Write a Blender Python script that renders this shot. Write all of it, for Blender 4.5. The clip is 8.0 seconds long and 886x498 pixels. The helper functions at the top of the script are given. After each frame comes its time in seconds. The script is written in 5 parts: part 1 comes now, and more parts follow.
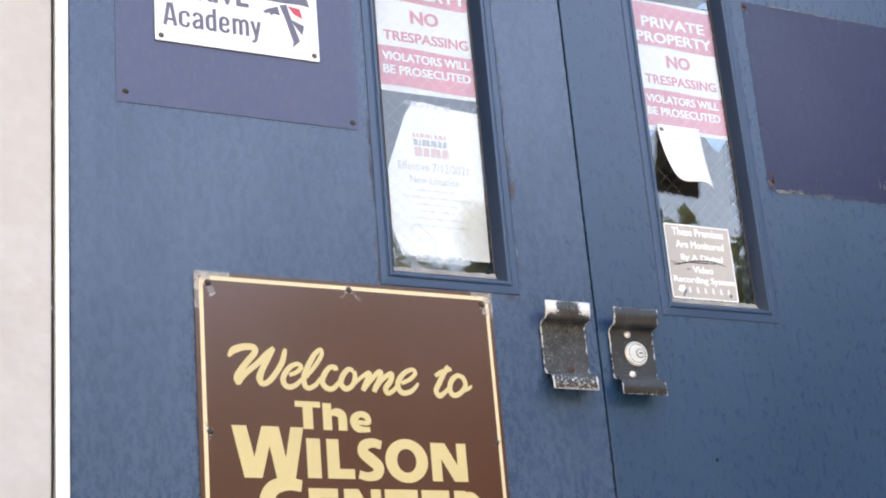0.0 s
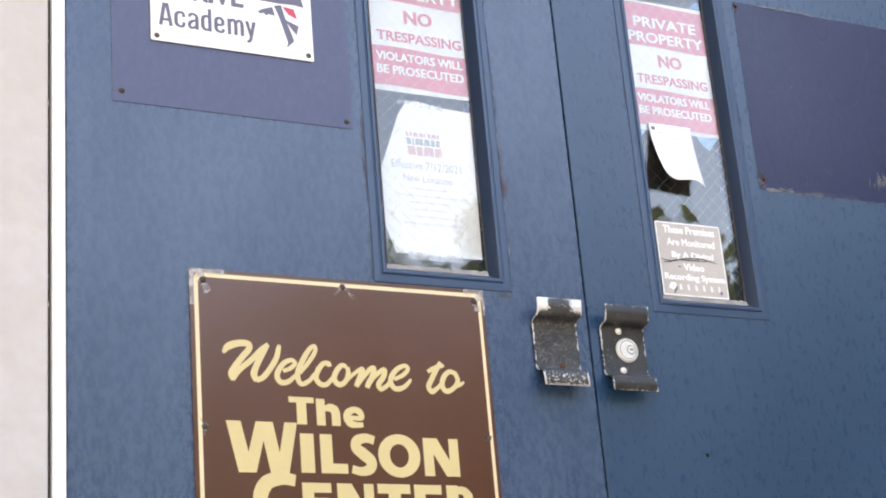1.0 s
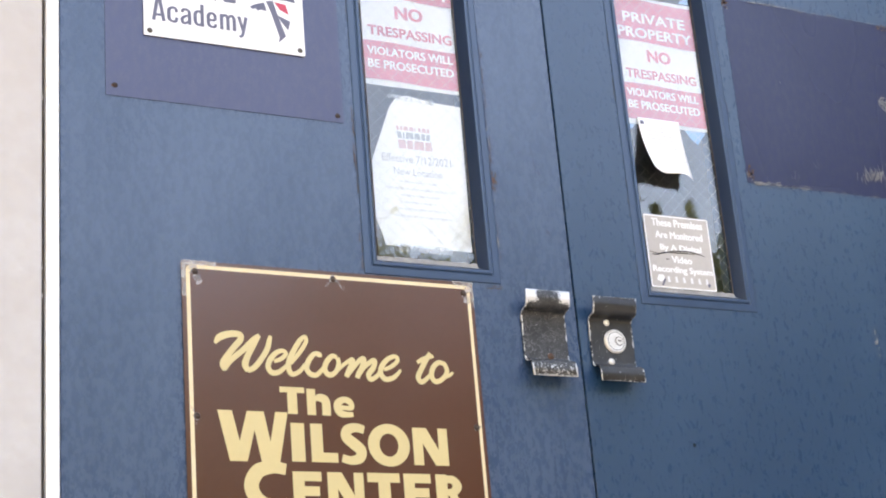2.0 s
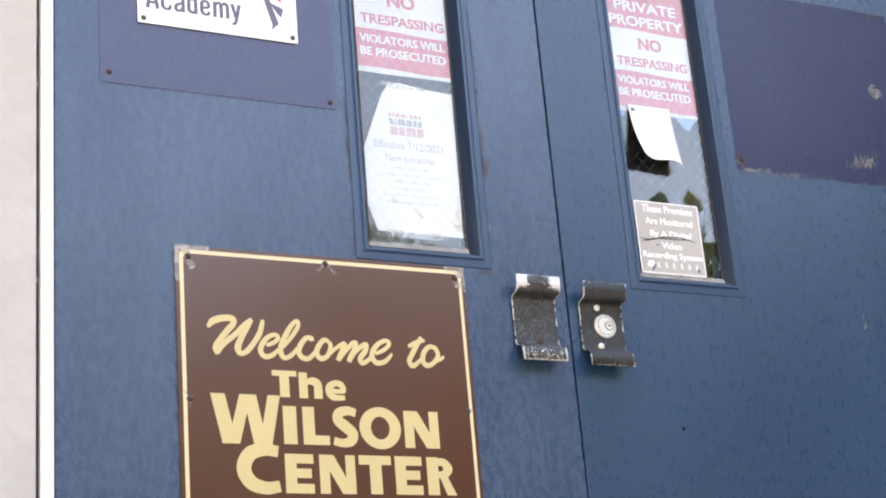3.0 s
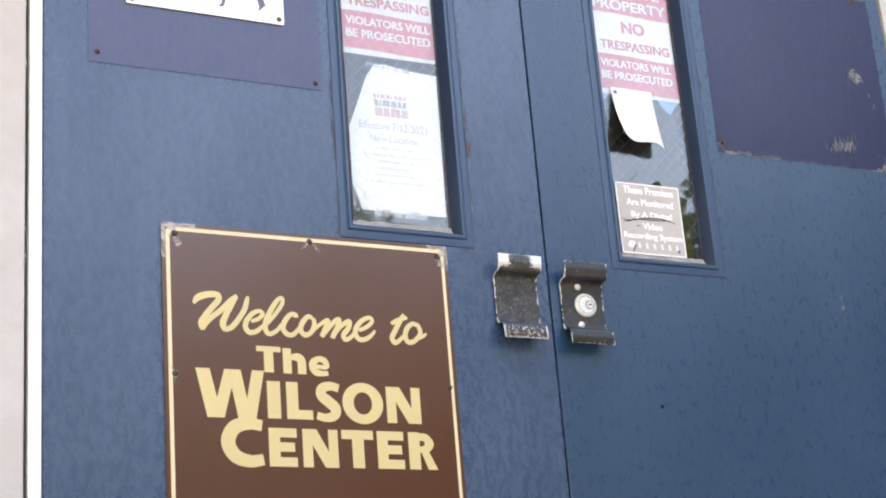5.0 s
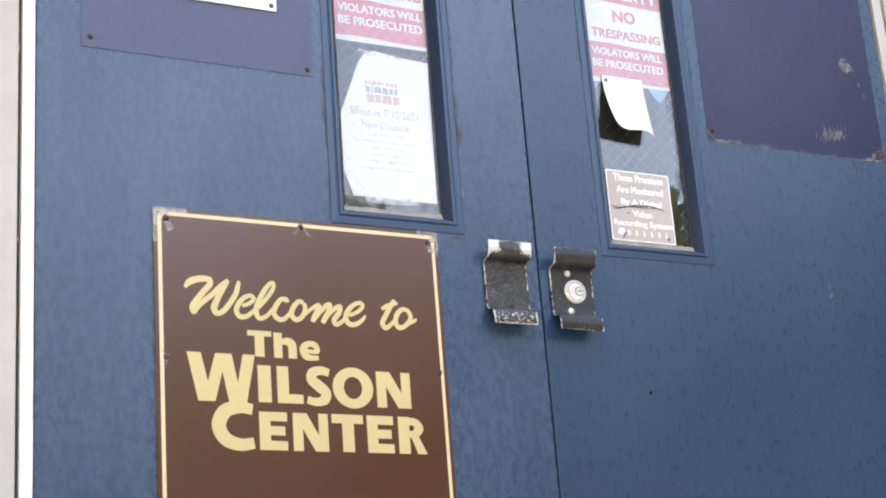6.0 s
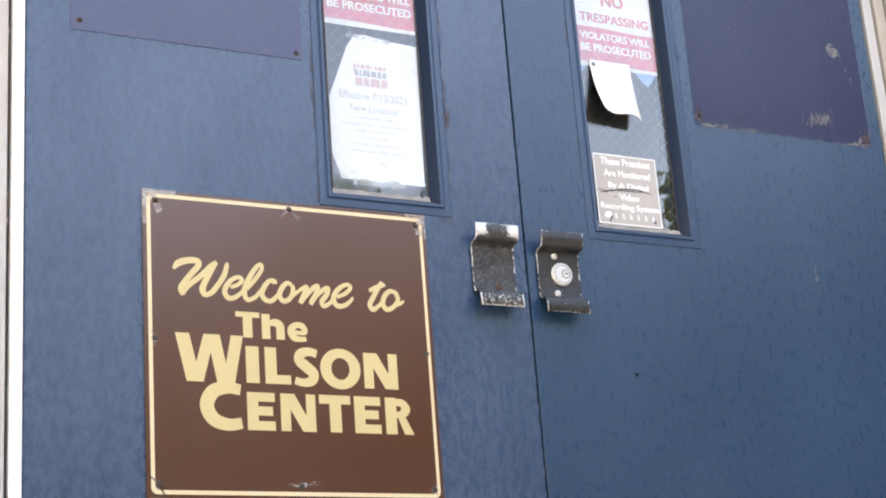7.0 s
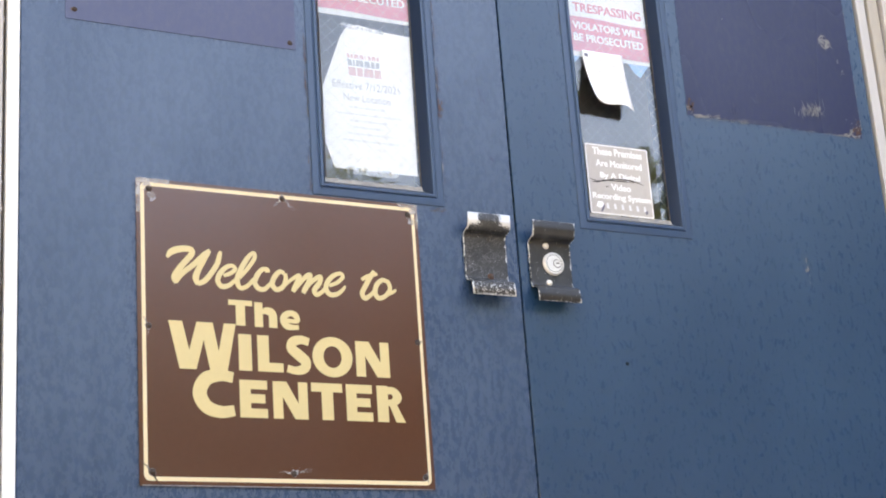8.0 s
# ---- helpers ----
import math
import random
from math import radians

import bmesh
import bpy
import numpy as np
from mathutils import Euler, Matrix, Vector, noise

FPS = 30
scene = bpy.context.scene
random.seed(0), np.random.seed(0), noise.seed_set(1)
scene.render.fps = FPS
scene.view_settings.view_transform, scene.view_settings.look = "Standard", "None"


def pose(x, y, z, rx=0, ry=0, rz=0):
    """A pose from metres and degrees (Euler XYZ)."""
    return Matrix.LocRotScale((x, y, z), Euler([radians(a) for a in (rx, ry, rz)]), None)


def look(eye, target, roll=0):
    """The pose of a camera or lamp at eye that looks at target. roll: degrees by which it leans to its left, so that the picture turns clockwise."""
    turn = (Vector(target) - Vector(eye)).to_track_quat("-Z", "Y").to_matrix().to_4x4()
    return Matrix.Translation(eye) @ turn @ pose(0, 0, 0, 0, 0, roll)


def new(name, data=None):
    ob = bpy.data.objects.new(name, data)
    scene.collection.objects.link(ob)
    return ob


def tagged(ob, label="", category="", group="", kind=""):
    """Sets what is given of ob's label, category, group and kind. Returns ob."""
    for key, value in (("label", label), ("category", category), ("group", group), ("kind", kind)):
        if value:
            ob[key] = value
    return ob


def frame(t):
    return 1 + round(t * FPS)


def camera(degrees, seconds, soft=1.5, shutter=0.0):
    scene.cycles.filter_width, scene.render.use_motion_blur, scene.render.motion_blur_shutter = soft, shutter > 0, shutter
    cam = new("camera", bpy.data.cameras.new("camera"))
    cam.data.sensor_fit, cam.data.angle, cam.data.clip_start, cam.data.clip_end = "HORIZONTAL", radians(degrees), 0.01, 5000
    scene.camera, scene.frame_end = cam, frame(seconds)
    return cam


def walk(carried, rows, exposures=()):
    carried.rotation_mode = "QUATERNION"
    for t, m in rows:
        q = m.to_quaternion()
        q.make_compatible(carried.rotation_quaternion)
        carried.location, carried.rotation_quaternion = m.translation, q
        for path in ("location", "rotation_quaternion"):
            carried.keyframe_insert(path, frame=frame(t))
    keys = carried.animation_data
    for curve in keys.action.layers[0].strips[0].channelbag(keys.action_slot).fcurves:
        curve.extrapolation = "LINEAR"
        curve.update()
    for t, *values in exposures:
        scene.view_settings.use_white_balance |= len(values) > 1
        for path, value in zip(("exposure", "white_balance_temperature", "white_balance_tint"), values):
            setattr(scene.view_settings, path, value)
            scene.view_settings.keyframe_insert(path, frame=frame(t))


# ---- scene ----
# The path: seconds, eye, yaw to the left, pitch up, roll
cam = camera(29.75, 8.0, soft=1.9)
PATH = [
    (0, -1.4444, -2.2428, 0.1874, -27.476, 20.114, -4.969),
    (0.5, -1.4433, -2.2598, 0.1808, -27.408, 20.100, -4.968),
    (1, -1.4446, -2.2743, 0.1745, -27.411, 20.062, -4.951),
    (1.5, -1.4428, -2.2925, 0.1647, -27.351, 20.064, -4.920),
    (3, -1.4346, -2.3368, 0.1337, -27.201, 19.682, -4.897),
    (3.5, -1.4351, -2.3492, 0.1266, -27.232, 19.568, -4.811),
    (4, -1.4343, -2.3635, 0.1210, -27.263, 19.317, -4.764),
    (4.5, -1.4332, -2.3742, 0.1131, -27.253, 19.250, -4.708),
    (6, -1.4348, -2.3927, 0.0931, -27.512, 18.856, -4.461),
    (6.5, -1.4328, -2.4068, 0.0861, -27.577, 18.564, -4.377),
    (7, -1.4299, -2.4153, 0.0796, -27.605, 18.366, -4.369),
    (7.5, -1.4329, -2.4226, 0.0822, -27.676, 18.102, -4.217),
    (8, -1.4290, -2.4368, 0.0763, -27.634, 17.926, -4.158),
]
walk(cam, [(t, pose(x, y, z, 90 + pitch, 0, yaw) @ pose(0, 0, 0, 0, 0, roll)) for t, x, y, z, yaw, pitch, roll in PATH],
     [(0.0, 3.58, 10600, 22), (8.0, 3.59, 10600, 22)])

# ---------------------------------------------------------------- light
SUN_HIGH, SUN_SIDE = 48.0, 132.0   # degrees above the horizon, and to the right of straight out from the doors: behind the building
world = bpy.data.worlds.new("sky")
scene.world = world
world.use_nodes = True
wn = world.node_tree
sky = wn.nodes.new("ShaderNodeTexSky")
sky.sky_type, sky.sun_disc = "NISHITA", False
sky.sun_elevation, sky.sun_rotation = radians(SUN_HIGH), radians(180 - SUN_SIDE)
sky.dust_density, sky.air_density, sky.ozone_density = 0.1, 1.0, 2.2
wn.links.new(sky.outputs[0], wn.nodes["Background"].inputs[0])
wn.nodes["Background"].inputs[1].default_value = 0.15
sun = new("sun", bpy.data.lights.new("sun", "SUN"))
sun.data.energy, sun.data.angle, sun.data.color = 5.0, radians(0.6), (1.0, 0.96, 0.9)
hi, sd = radians(SUN_HIGH), radians(SUN_SIDE)
sun.matrix_world = look((10 * math.cos(hi) * math.sin(sd), -10 * math.cos(hi) * math.cos(sd), 10 * math.sin(hi)), (0, 0, 0))


# ---------------------------------------------------------------- materials
def nodes_of(name, base, rough=0.5, metal=0.0, spec=0.5):
    mat = bpy.data.materials.new(name)
    mat.use_nodes = True
    nt = mat.node_tree
    b = nt.nodes["Principled BSDF"]
    b.inputs["Base Color"].default_value = (*base, 1)
    b.inputs["Roughness"].default_value = rough
    b.inputs["Metallic"].default_value = metal
    b.inputs["Specular IOR Level"].default_value = spec
    return mat, nt, b


def noise_of(nt, scale, stretch=(1, 1, 1), detail=5.0, rough=0.6):
    tc = nt.nodes.new("ShaderNodeTexCoord")
    mp = nt.nodes.new("ShaderNodeMapping")
    mp.inputs["Scale"].default_value = stretch
    n = nt.nodes.new("ShaderNodeTexNoise")
    n.inputs["Scale"].default_value, n.inputs["Detail"].default_value, n.inputs["Roughness"].default_value = scale, detail, rough
    nt.links.new(tc.outputs["Object"], mp.inputs[0])
    nt.links.new(mp.outputs[0], n.inputs["Vector"])
    return n.outputs[0]


def ramp_of(nt, value, lo, hi, a=0.0, b=1.0):
    r = nt.nodes.new("ShaderNodeMapRange")
    r.interpolation_type = "SMOOTHSTEP"
    r.inputs[1].default_value, r.inputs[2].default_value, r.inputs[3].default_value, r.inputs[4].default_value = lo, hi, a, b
    nt.links.new(value, r.inputs[0])
    return r.outputs[0]


def mix_of(nt, fac, a, b, mode="MIX"):
    m = nt.nodes.new("ShaderNodeMix")
    m.data_type, m.blend_type = "RGBA", mode
    for slot, v in ((6, a), (7, b)):
        if isinstance(v, tuple):
            m.inputs[slot].default_value = (*v, 1)
        else:
            nt.links.new(v, m.inputs[slot])
    if isinstance(fac, float):
        m.inputs[0].default_value = fac
    else:
        nt.links.new(fac, m.inputs[0])
    return m.outputs[2]


def bump_of(nt, b, height, strength, distance):
    n = nt.nodes.new("ShaderNodeBump")
    n.inputs["Strength"].default_value, n.inputs["Distance"].default_value = strength, distance
    nt.links.new(height, n.inputs["Height"])
    nt.links.new(n.outputs[0], b.inputs["Normal"])


def worn(name, base, other, rough=0.5, big=2.0, fine=60.0, stretch=(1, 1, 1), bump=0.15, deep=0.001, metal=0.0, spec=0.5, amount=0.6, dust=0.0, dirt=(0.5, 0.5, 0.5), detail=4.0, chalk=0.0):
    """A painted or natural surface: two tones in broad clouds, fine grain, bump, and an optional sprinkle of specks."""
    mat, nt, b = nodes_of(name, base, rough, metal, spec)
    lo, hi = (0.3, 0.7) if detail > 2 else (0.05, 0.95)
    clouds, grain = noise_of(nt, big, stretch, detail, 0.45), noise_of(nt, fine, stretch, 1.5)
    col = mix_of(nt, ramp_of(nt, clouds, lo, hi, 0.0, amount), base, other)
    col = mix_of(nt, ramp_of(nt, grain, 0.25, 0.75, 0.0, amount * 0.7), col, other)
    if dust:
        col = mix_of(nt, ramp_of(nt, noise_of(nt, 95.0, (1, 1, 1), 2.0), 0.70, 0.74, 0.0, dust), col, dirt)
    if detail <= 2:
        pale = tuple(0.75 * v + 0.010 + chalk for v in other)
        mottle = noise_of(nt, 95.0, (1, 1, 0.5), 3.0)
        col = mix_of(nt, ramp_of(nt, mottle, 0.36, 0.72, 0.0, 0.75), col, pale)
        col = mix_of(nt, ramp_of(nt, noise_of(nt, 420.0, (1, 1, 1), 2.0), 0.25, 0.75, 0.0, 0.75), col, base)
    nt.links.new(col, b.inputs["Base Color"])
    nt.links.new(ramp_of(nt, clouds, lo, hi, rough - 0.03, rough + 0.04), b.inputs["Roughness"])
    bump_of(nt, b, grain, bump, deep)
    return mat


def door_paint(name, base, pale, deep, brushed, spotty):
    """Old door paint: broad chalky clouds, rain streaks, fine mottling, dark pin specks and brush marks in low relief."""
    mat, nt, b = nodes_of(name, base, 0.27, 0.0, 0.6)
    clouds = noise_of(nt, 3.2, (1, 1, 0.55), 4.0, 0.55)
    rain = noise_of(nt, 30.0, (1, 1, 0.10), 5.0, 0.65)
    mottle = noise_of(nt, 85.0, (1, 1, 0.50), 6.0, 0.75)
    grit = noise_of(nt, 300.0, (1, 1, 0.60), 3.0, 0.7)
    specks = noise_of(nt, 150.0, (1, 1, 0.9), 1.0)
    brush = noise_of(nt, 40.0, (0.16, 1, 3.2) if brushed else (2.6, 1, 0.2), 4.0, 0.65)
    col = mix_of(nt, ramp_of(nt, clouds, 0.36, 0.66, 0.0, 0.60), base, pale)
    col = mix_of(nt, ramp_of(nt, rain, 0.52, 0.66, 0.0, 0.06 + 0.34 * spotty), col, pale)
    col = mix_of(nt, ramp_of(nt, rain, 0.48, 0.34, 0.0, 0.03 + 0.45 * spotty), col, deep)
    col = mix_of(nt, ramp_of(nt, mottle, 0.50, 0.64, 0.0, 0.40 * spotty), col, pale)
    col = mix_of(nt, ramp_of(nt, mottle, 0.50, 0.36, 0.0, 0.40 * spotty), col, deep)
    col = mix_of(nt, ramp_of(nt, grit, 0.52, 0.68, 0.0, 0.55 * spotty), col, pale)
    col = mix_of(nt, ramp_of(nt, grit, 0.48, 0.32, 0.0, 0.65 * spotty), col, deep)
    col = mix_of(nt, ramp_of(nt, specks, 0.75, 0.79, 0.0, max(0.0, 0.9 * spotty - 0.06)), col, deep)
    nt.links.new(col, b.inputs["Base Color"])
    nt.links.new(ramp_of(nt, mottle, 0.3, 0.7, 0.275 - 0.035 * spotty, 0.275 + 0.035 * spotty), b.inputs["Roughness"])
    bump_of(nt, b, brush, 0.06 + 0.14 * spotty, 0.0006)
    return mat


BLUE = door_paint("blue_paint", (0.0102, 0.0460, 0.101), (0.0182, 0.0615, 0.123), (0.0060, 0.0325, 0.076), True, 0.07)
BLUE_CHALKY = door_paint("chalky_blue_paint", (0.0235, 0.0580, 0.118), (0.0560, 0.1000, 0.172), (0.0095, 0.0340, 0.080), False, 0.65)
# the trim's blue made darker: shade on the window slopes put into the colour
BLUE_SHADED = worn("shaded_blue_paint", (0.0062, 0.0215, 0.056), (0.0095, 0.0285, 0.068), 0.34, 6.0, 90.0, (1, 1, 0.4), 0.0, 0.0006, spec=0.45)
BLUE_TRIM = worn("blue_trim_paint", (0.0120, 0.045, 0.104), (0.020, 0.059, 0.124), 0.32, 6.0, 80.0, (1, 1, 0.4), 0.0, 0.0006, spec=0.65)
NAVY = worn("navy_board", (0.030, 0.038, 0.103), (0.043, 0.052, 0.121), 0.33, 5.0, 120.0, (1, 1, 0.3), 0.0, 0.0006, spec=0.65, detail=1.0, chalk=0.020)
NAVY_OLD = worn("unfaded_navy_paint", (0.0060, 0.0105, 0.054), (0.0090, 0.0145, 0.062), 0.27, 6.0, 110.0, (1, 1, 0.3), 0.0, 0.0006, spec=0.42, detail=1.0, chalk=0.004)
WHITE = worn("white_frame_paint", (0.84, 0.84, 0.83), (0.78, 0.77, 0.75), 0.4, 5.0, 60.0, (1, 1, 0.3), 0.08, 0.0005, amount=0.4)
# the frame's white, greyed to carry the right jamb's shade
SHADED_WHITE = worn("shaded_white_frame_paint", (0.53, 0.52, 0.51), (0.46, 0.45, 0.44), 0.5, 5.0, 60.0, (1, 1, 0.3), 0.08, 0.0005, amount=0.5)
CREAM = worn("cream_wall_paint", (0.55, 0.53, 0.515), (0.49, 0.455, 0.43), 0.75, 9.0, 46.0, (0.9, 1, 1), 0.7, 0.0030, amount=0.7)
BEIGE = worn("beige_trim_paint", (0.43, 0.39, 0.335), (0.37, 0.33, 0.28), 0.6, 3.0, 60.0, (1, 1, 0.3), 0.2, 0.001, amount=0.5)
HOLE = nodes_of("empty_hole", (0.004, 0.004, 0.004), 0.9, 0.0, 0.0)[0]
GAP_BLACK = worn("gap_black", (0.012, 0.012, 0.013), (0.022, 0.021, 0.021), 0.7, 60.0, 200.0)
CAULK = worn("dark_joint", (0.05, 0.042, 0.036), (0.12, 0.10, 0.085), 0.9, 30.0, 150.0)
BROWN = worn("brown_sign_enamel", (0.092, 0.031, 0.0165), (0.104, 0.037, 0.020), 0.20, 3.0, 90.0, (1, 1, 1), 0.05, 0.0004, spec=0.65, amount=0.5)
YELLOW = worn("yellow_lettering", (0.67, 0.53, 0.265), (0.61, 0.48, 0.24), 0.32, 20.0, 160.0, bump=0.05, deep=0.0003, amount=0.4)
PALE = worn("pale_yellow_border", (0.82, 0.66, 0.42), (0.74, 0.58, 0.36), 0.32, 25.0, 160.0, bump=0.05, deep=0.0003, amount=0.5)
SIGN_WHITE = worn("white_sign_plastic", (0.86, 0.86, 0.86), (0.82, 0.82, 0.83), 0.33, 6.0, 90.0, bump=0.03, deep=0.0003, amount=0.3)
SLATE = worn("slate_lettering", (0.10, 0.10, 0.15), (0.13, 0.13, 0.18), 0.4, 20.0, 120.0, bump=0.03, deep=0.0003)
RED = worn("red_emblem", (0.62, 0.05, 0.09), (0.55, 0.05, 0.08), 0.4, 20.0, 120.0, bump=0.03, deep=0.0003)
POSTER = worn("white_poster_paper", (0.90, 0.90, 0.90), (0.84, 0.85, 0.87), 0.6, 14.0, 90.0, bump=0.05, deep=0.0005, amount=0.4)
POSTER_RED = worn("faded_red_ink", (0.76, 0.21, 0.26), (0.70, 0.17, 0.22), 0.6, 10.0, 70.0, bump=0.05, deep=0.0005, amount=0.5)
PAPER = worn("printed_paper", (0.92, 0.92, 0.91), (0.87, 0.88, 0.88), 0.7, 10.0, 90.0, bump=0.05, deep=0.0005, amount=0.3)
INK = worn("faded_grey_ink", (0.45, 0.46, 0.48), (0.54, 0.55, 0.57), 0.7, 60.0, 200.0, bump=0.0)
PRINT = worn("thin_dark_print", (0.22, 0.23, 0.25), (0.30, 0.31, 0.33), 0.7, 60.0, 200.0, bump=0.0)
FAINT = worn("faint_grey_print", (0.68, 0.69, 0.71), (0.77, 0.78, 0.79), 0.7, 60.0, 200.0, bump=0.0)
INK_DARK = worn("dark_blue_ink", (0.40, 0.42, 0.46), (0.48, 0.50, 0.53), 0.7, 60.0, 200.0, bump=0.0)
INK_RED = worn("faded_red_logo_ink", (0.70, 0.46, 0.48), (0.75, 0.54, 0.55), 0.7, 60.0, 200.0, bump=0.0)
INK_BLACK = worn("black_ink", (0.02, 0.02, 0.025), (0.05, 0.05, 0.05), 0.6, 60.0, 200.0, bump=0.0)
FOIL = worn("grey_plastic_sign", (0.44, 0.41, 0.38), (0.52, 0.49, 0.46), 0.4, 12.0, 120.0, bump=0.06, deep=0.0004, amount=0.6)
PALE_BLUE = worn("light_blue_paper", (0.16, 0.40, 0.72), (0.22, 0.48, 0.78), 0.6, 30.0, 120.0, bump=0.0)
STEEL = worn("silver_metal", (0.78, 0.77, 0.75), (0.62, 0.60, 0.57), 0.38, 60.0, 300.0, metal=0.35, bump=0.1, deep=0.0003)
OLD_STEEL = worn("tarnished_metal", (0.12, 0.11, 0.095), (0.06, 0.052, 0.045), 0.45, 120.0, 400.0, metal=0.5, bump=0.2, deep=0.0003)
RUST = worn("rusty_screw", (0.032, 0.022, 0.019), (0.060, 0.034, 0.026), 0.75, 180.0, 600.0, metal=0.2, bump=0.4, deep=0.0005, amount=0.9)
RUST_STAIN = worn("rust_stain", (0.125, 0.058, 0.037), (0.065, 0.038, 0.030), 0.85, 120.0, 500.0, bump=0.4, deep=0.0005, amount=0.9)
SCUFF = worn("faint_scuff", (0.055, 0.062, 0.105), (0.035, 0.042, 0.080), 0.6, 90.0, 400.0, bump=0.0)
FLAKE = worn("bare_paint_chip", (0.30, 0.295, 0.285), (0.15, 0.155, 0.175), 0.8, 90.0, 400.0, bump=0.4, deep=0.0005, amount=0.9)
WIRE = worn("wire", (0.64, 0.63, 0.60), (0.54, 0.53, 0.50), 0.4, 100.0, 300.0, metal=0.3, bump=0.0)
INSIDE = worn("tan_interior_paint", (0.46, 0.41, 0.36), (0.38, 0.34, 0.30), 0.8, 2.0, 30.0)
CONCRETE = worn("concrete", (0.34, 0.33, 0.31), (0.25, 0.245, 0.235), 0.85, 1.2, 30.0, bump=0.5, deep=0.004)
PAVING = worn("grey_paving", (0.17, 0.165, 0.155), (0.12, 0.117, 0.11), 0.85, 0.8, 40.0, bump=0.6, deep=0.004)
BARK = worn("bark", (0.11, 0.085, 0.065), (0.06, 0.048, 0.038), 0.9, 6.0, 20.0, (1, 1, 0.2), 0.8, 0.02)
LEAF = worn("leaf", (0.058, 0.090, 0.032), (0.082, 0.108, 0.045), 0.55, 0.6, 4.0, bump=0.0, amount=0.9)
ln = LEAF.node_tree
thin = ln.nodes.new("ShaderNodeBsdfTranslucent")       # sunlight shines through the leaves
thin.inputs[0].default_value = (0.12, 0.16, 0.05, 1)
both = ln.nodes.new("ShaderNodeMixShader")
both.inputs[0].default_value = 0.3
ln.links.new(ln.nodes["Principled BSDF"].outputs[0], both.inputs[1])
ln.links.new(thin.outputs[0], both.inputs[2])
ln.links.new(both.outputs[0], ln.nodes["Material Output"].inputs[0])

GLASS, gn, gb = nodes_of("wired_glass", (0.96, 0.985, 0.975), 0.0)
gb.inputs["Coat Weight"].default_value, gb.inputs["Coat Roughness"].default_value, gb.inputs["Coat IOR"].default_value = 0.12, 0.03, 1.55
gb.inputs["Transmission Weight"].default_value, gb.inputs["IOR"].default_value = 1.0, 1.52
bump_of(gn, gb, noise_of(gn, 7.0, (1, 1, 1), 2.0), 0.05, 0.004)

PUTTY = worn("dusty_putty", (0.40, 0.38, 0.35), (0.24, 0.23, 0.22), 0.85, 40.0, 160.0, bump=0.4, deep=0.0008, amount=0.9)
TAPE, tn, tb = nodes_of("clear_sealant", (0.72, 0.69, 0.66), 0.35)
tn.links.new(ramp_of(tn, noise_of(tn, 70.0), 0.35, 0.70, 0.05, 0.45), tb.inputs["Alpha"])
SEAL, sn, sb = nodes_of("dried_sealant", (0.56, 0.53, 0.54), 0.3)
sn.links.new(ramp_of(sn, noise_of(sn, 90.0), 0.3, 0.65, 0.12, 0.5), sb.inputs["Alpha"])
CRACK, cn, cb = nodes_of("cracked_enamel", (0.62, 0.55, 0.52), 0.5)
cn.links.new(ramp_of(cn, noise_of(cn, 240.0), 0.35, 0.65, 0.10, 0.55), cb.inputs["Alpha"])


def sum_of(nt, *values):
    """Adds any number of node values."""
    total = values[0]
    for v in values[1:]:
        m = nt.nodes.new("ShaderNodeMath")
        nt.links.new(total, m.inputs[0])
        nt.links.new(v, m.inputs[1])
        total = m.outputs[0]
    return total


def product_of(nt, a, b):
    m = nt.nodes.new("ShaderNodeMath")
    m.operation = "MULTIPLY"
    nt.links.new(a, m.inputs[0])
    nt.links.new(b, m.inputs[1])
    return m.outputs[0]


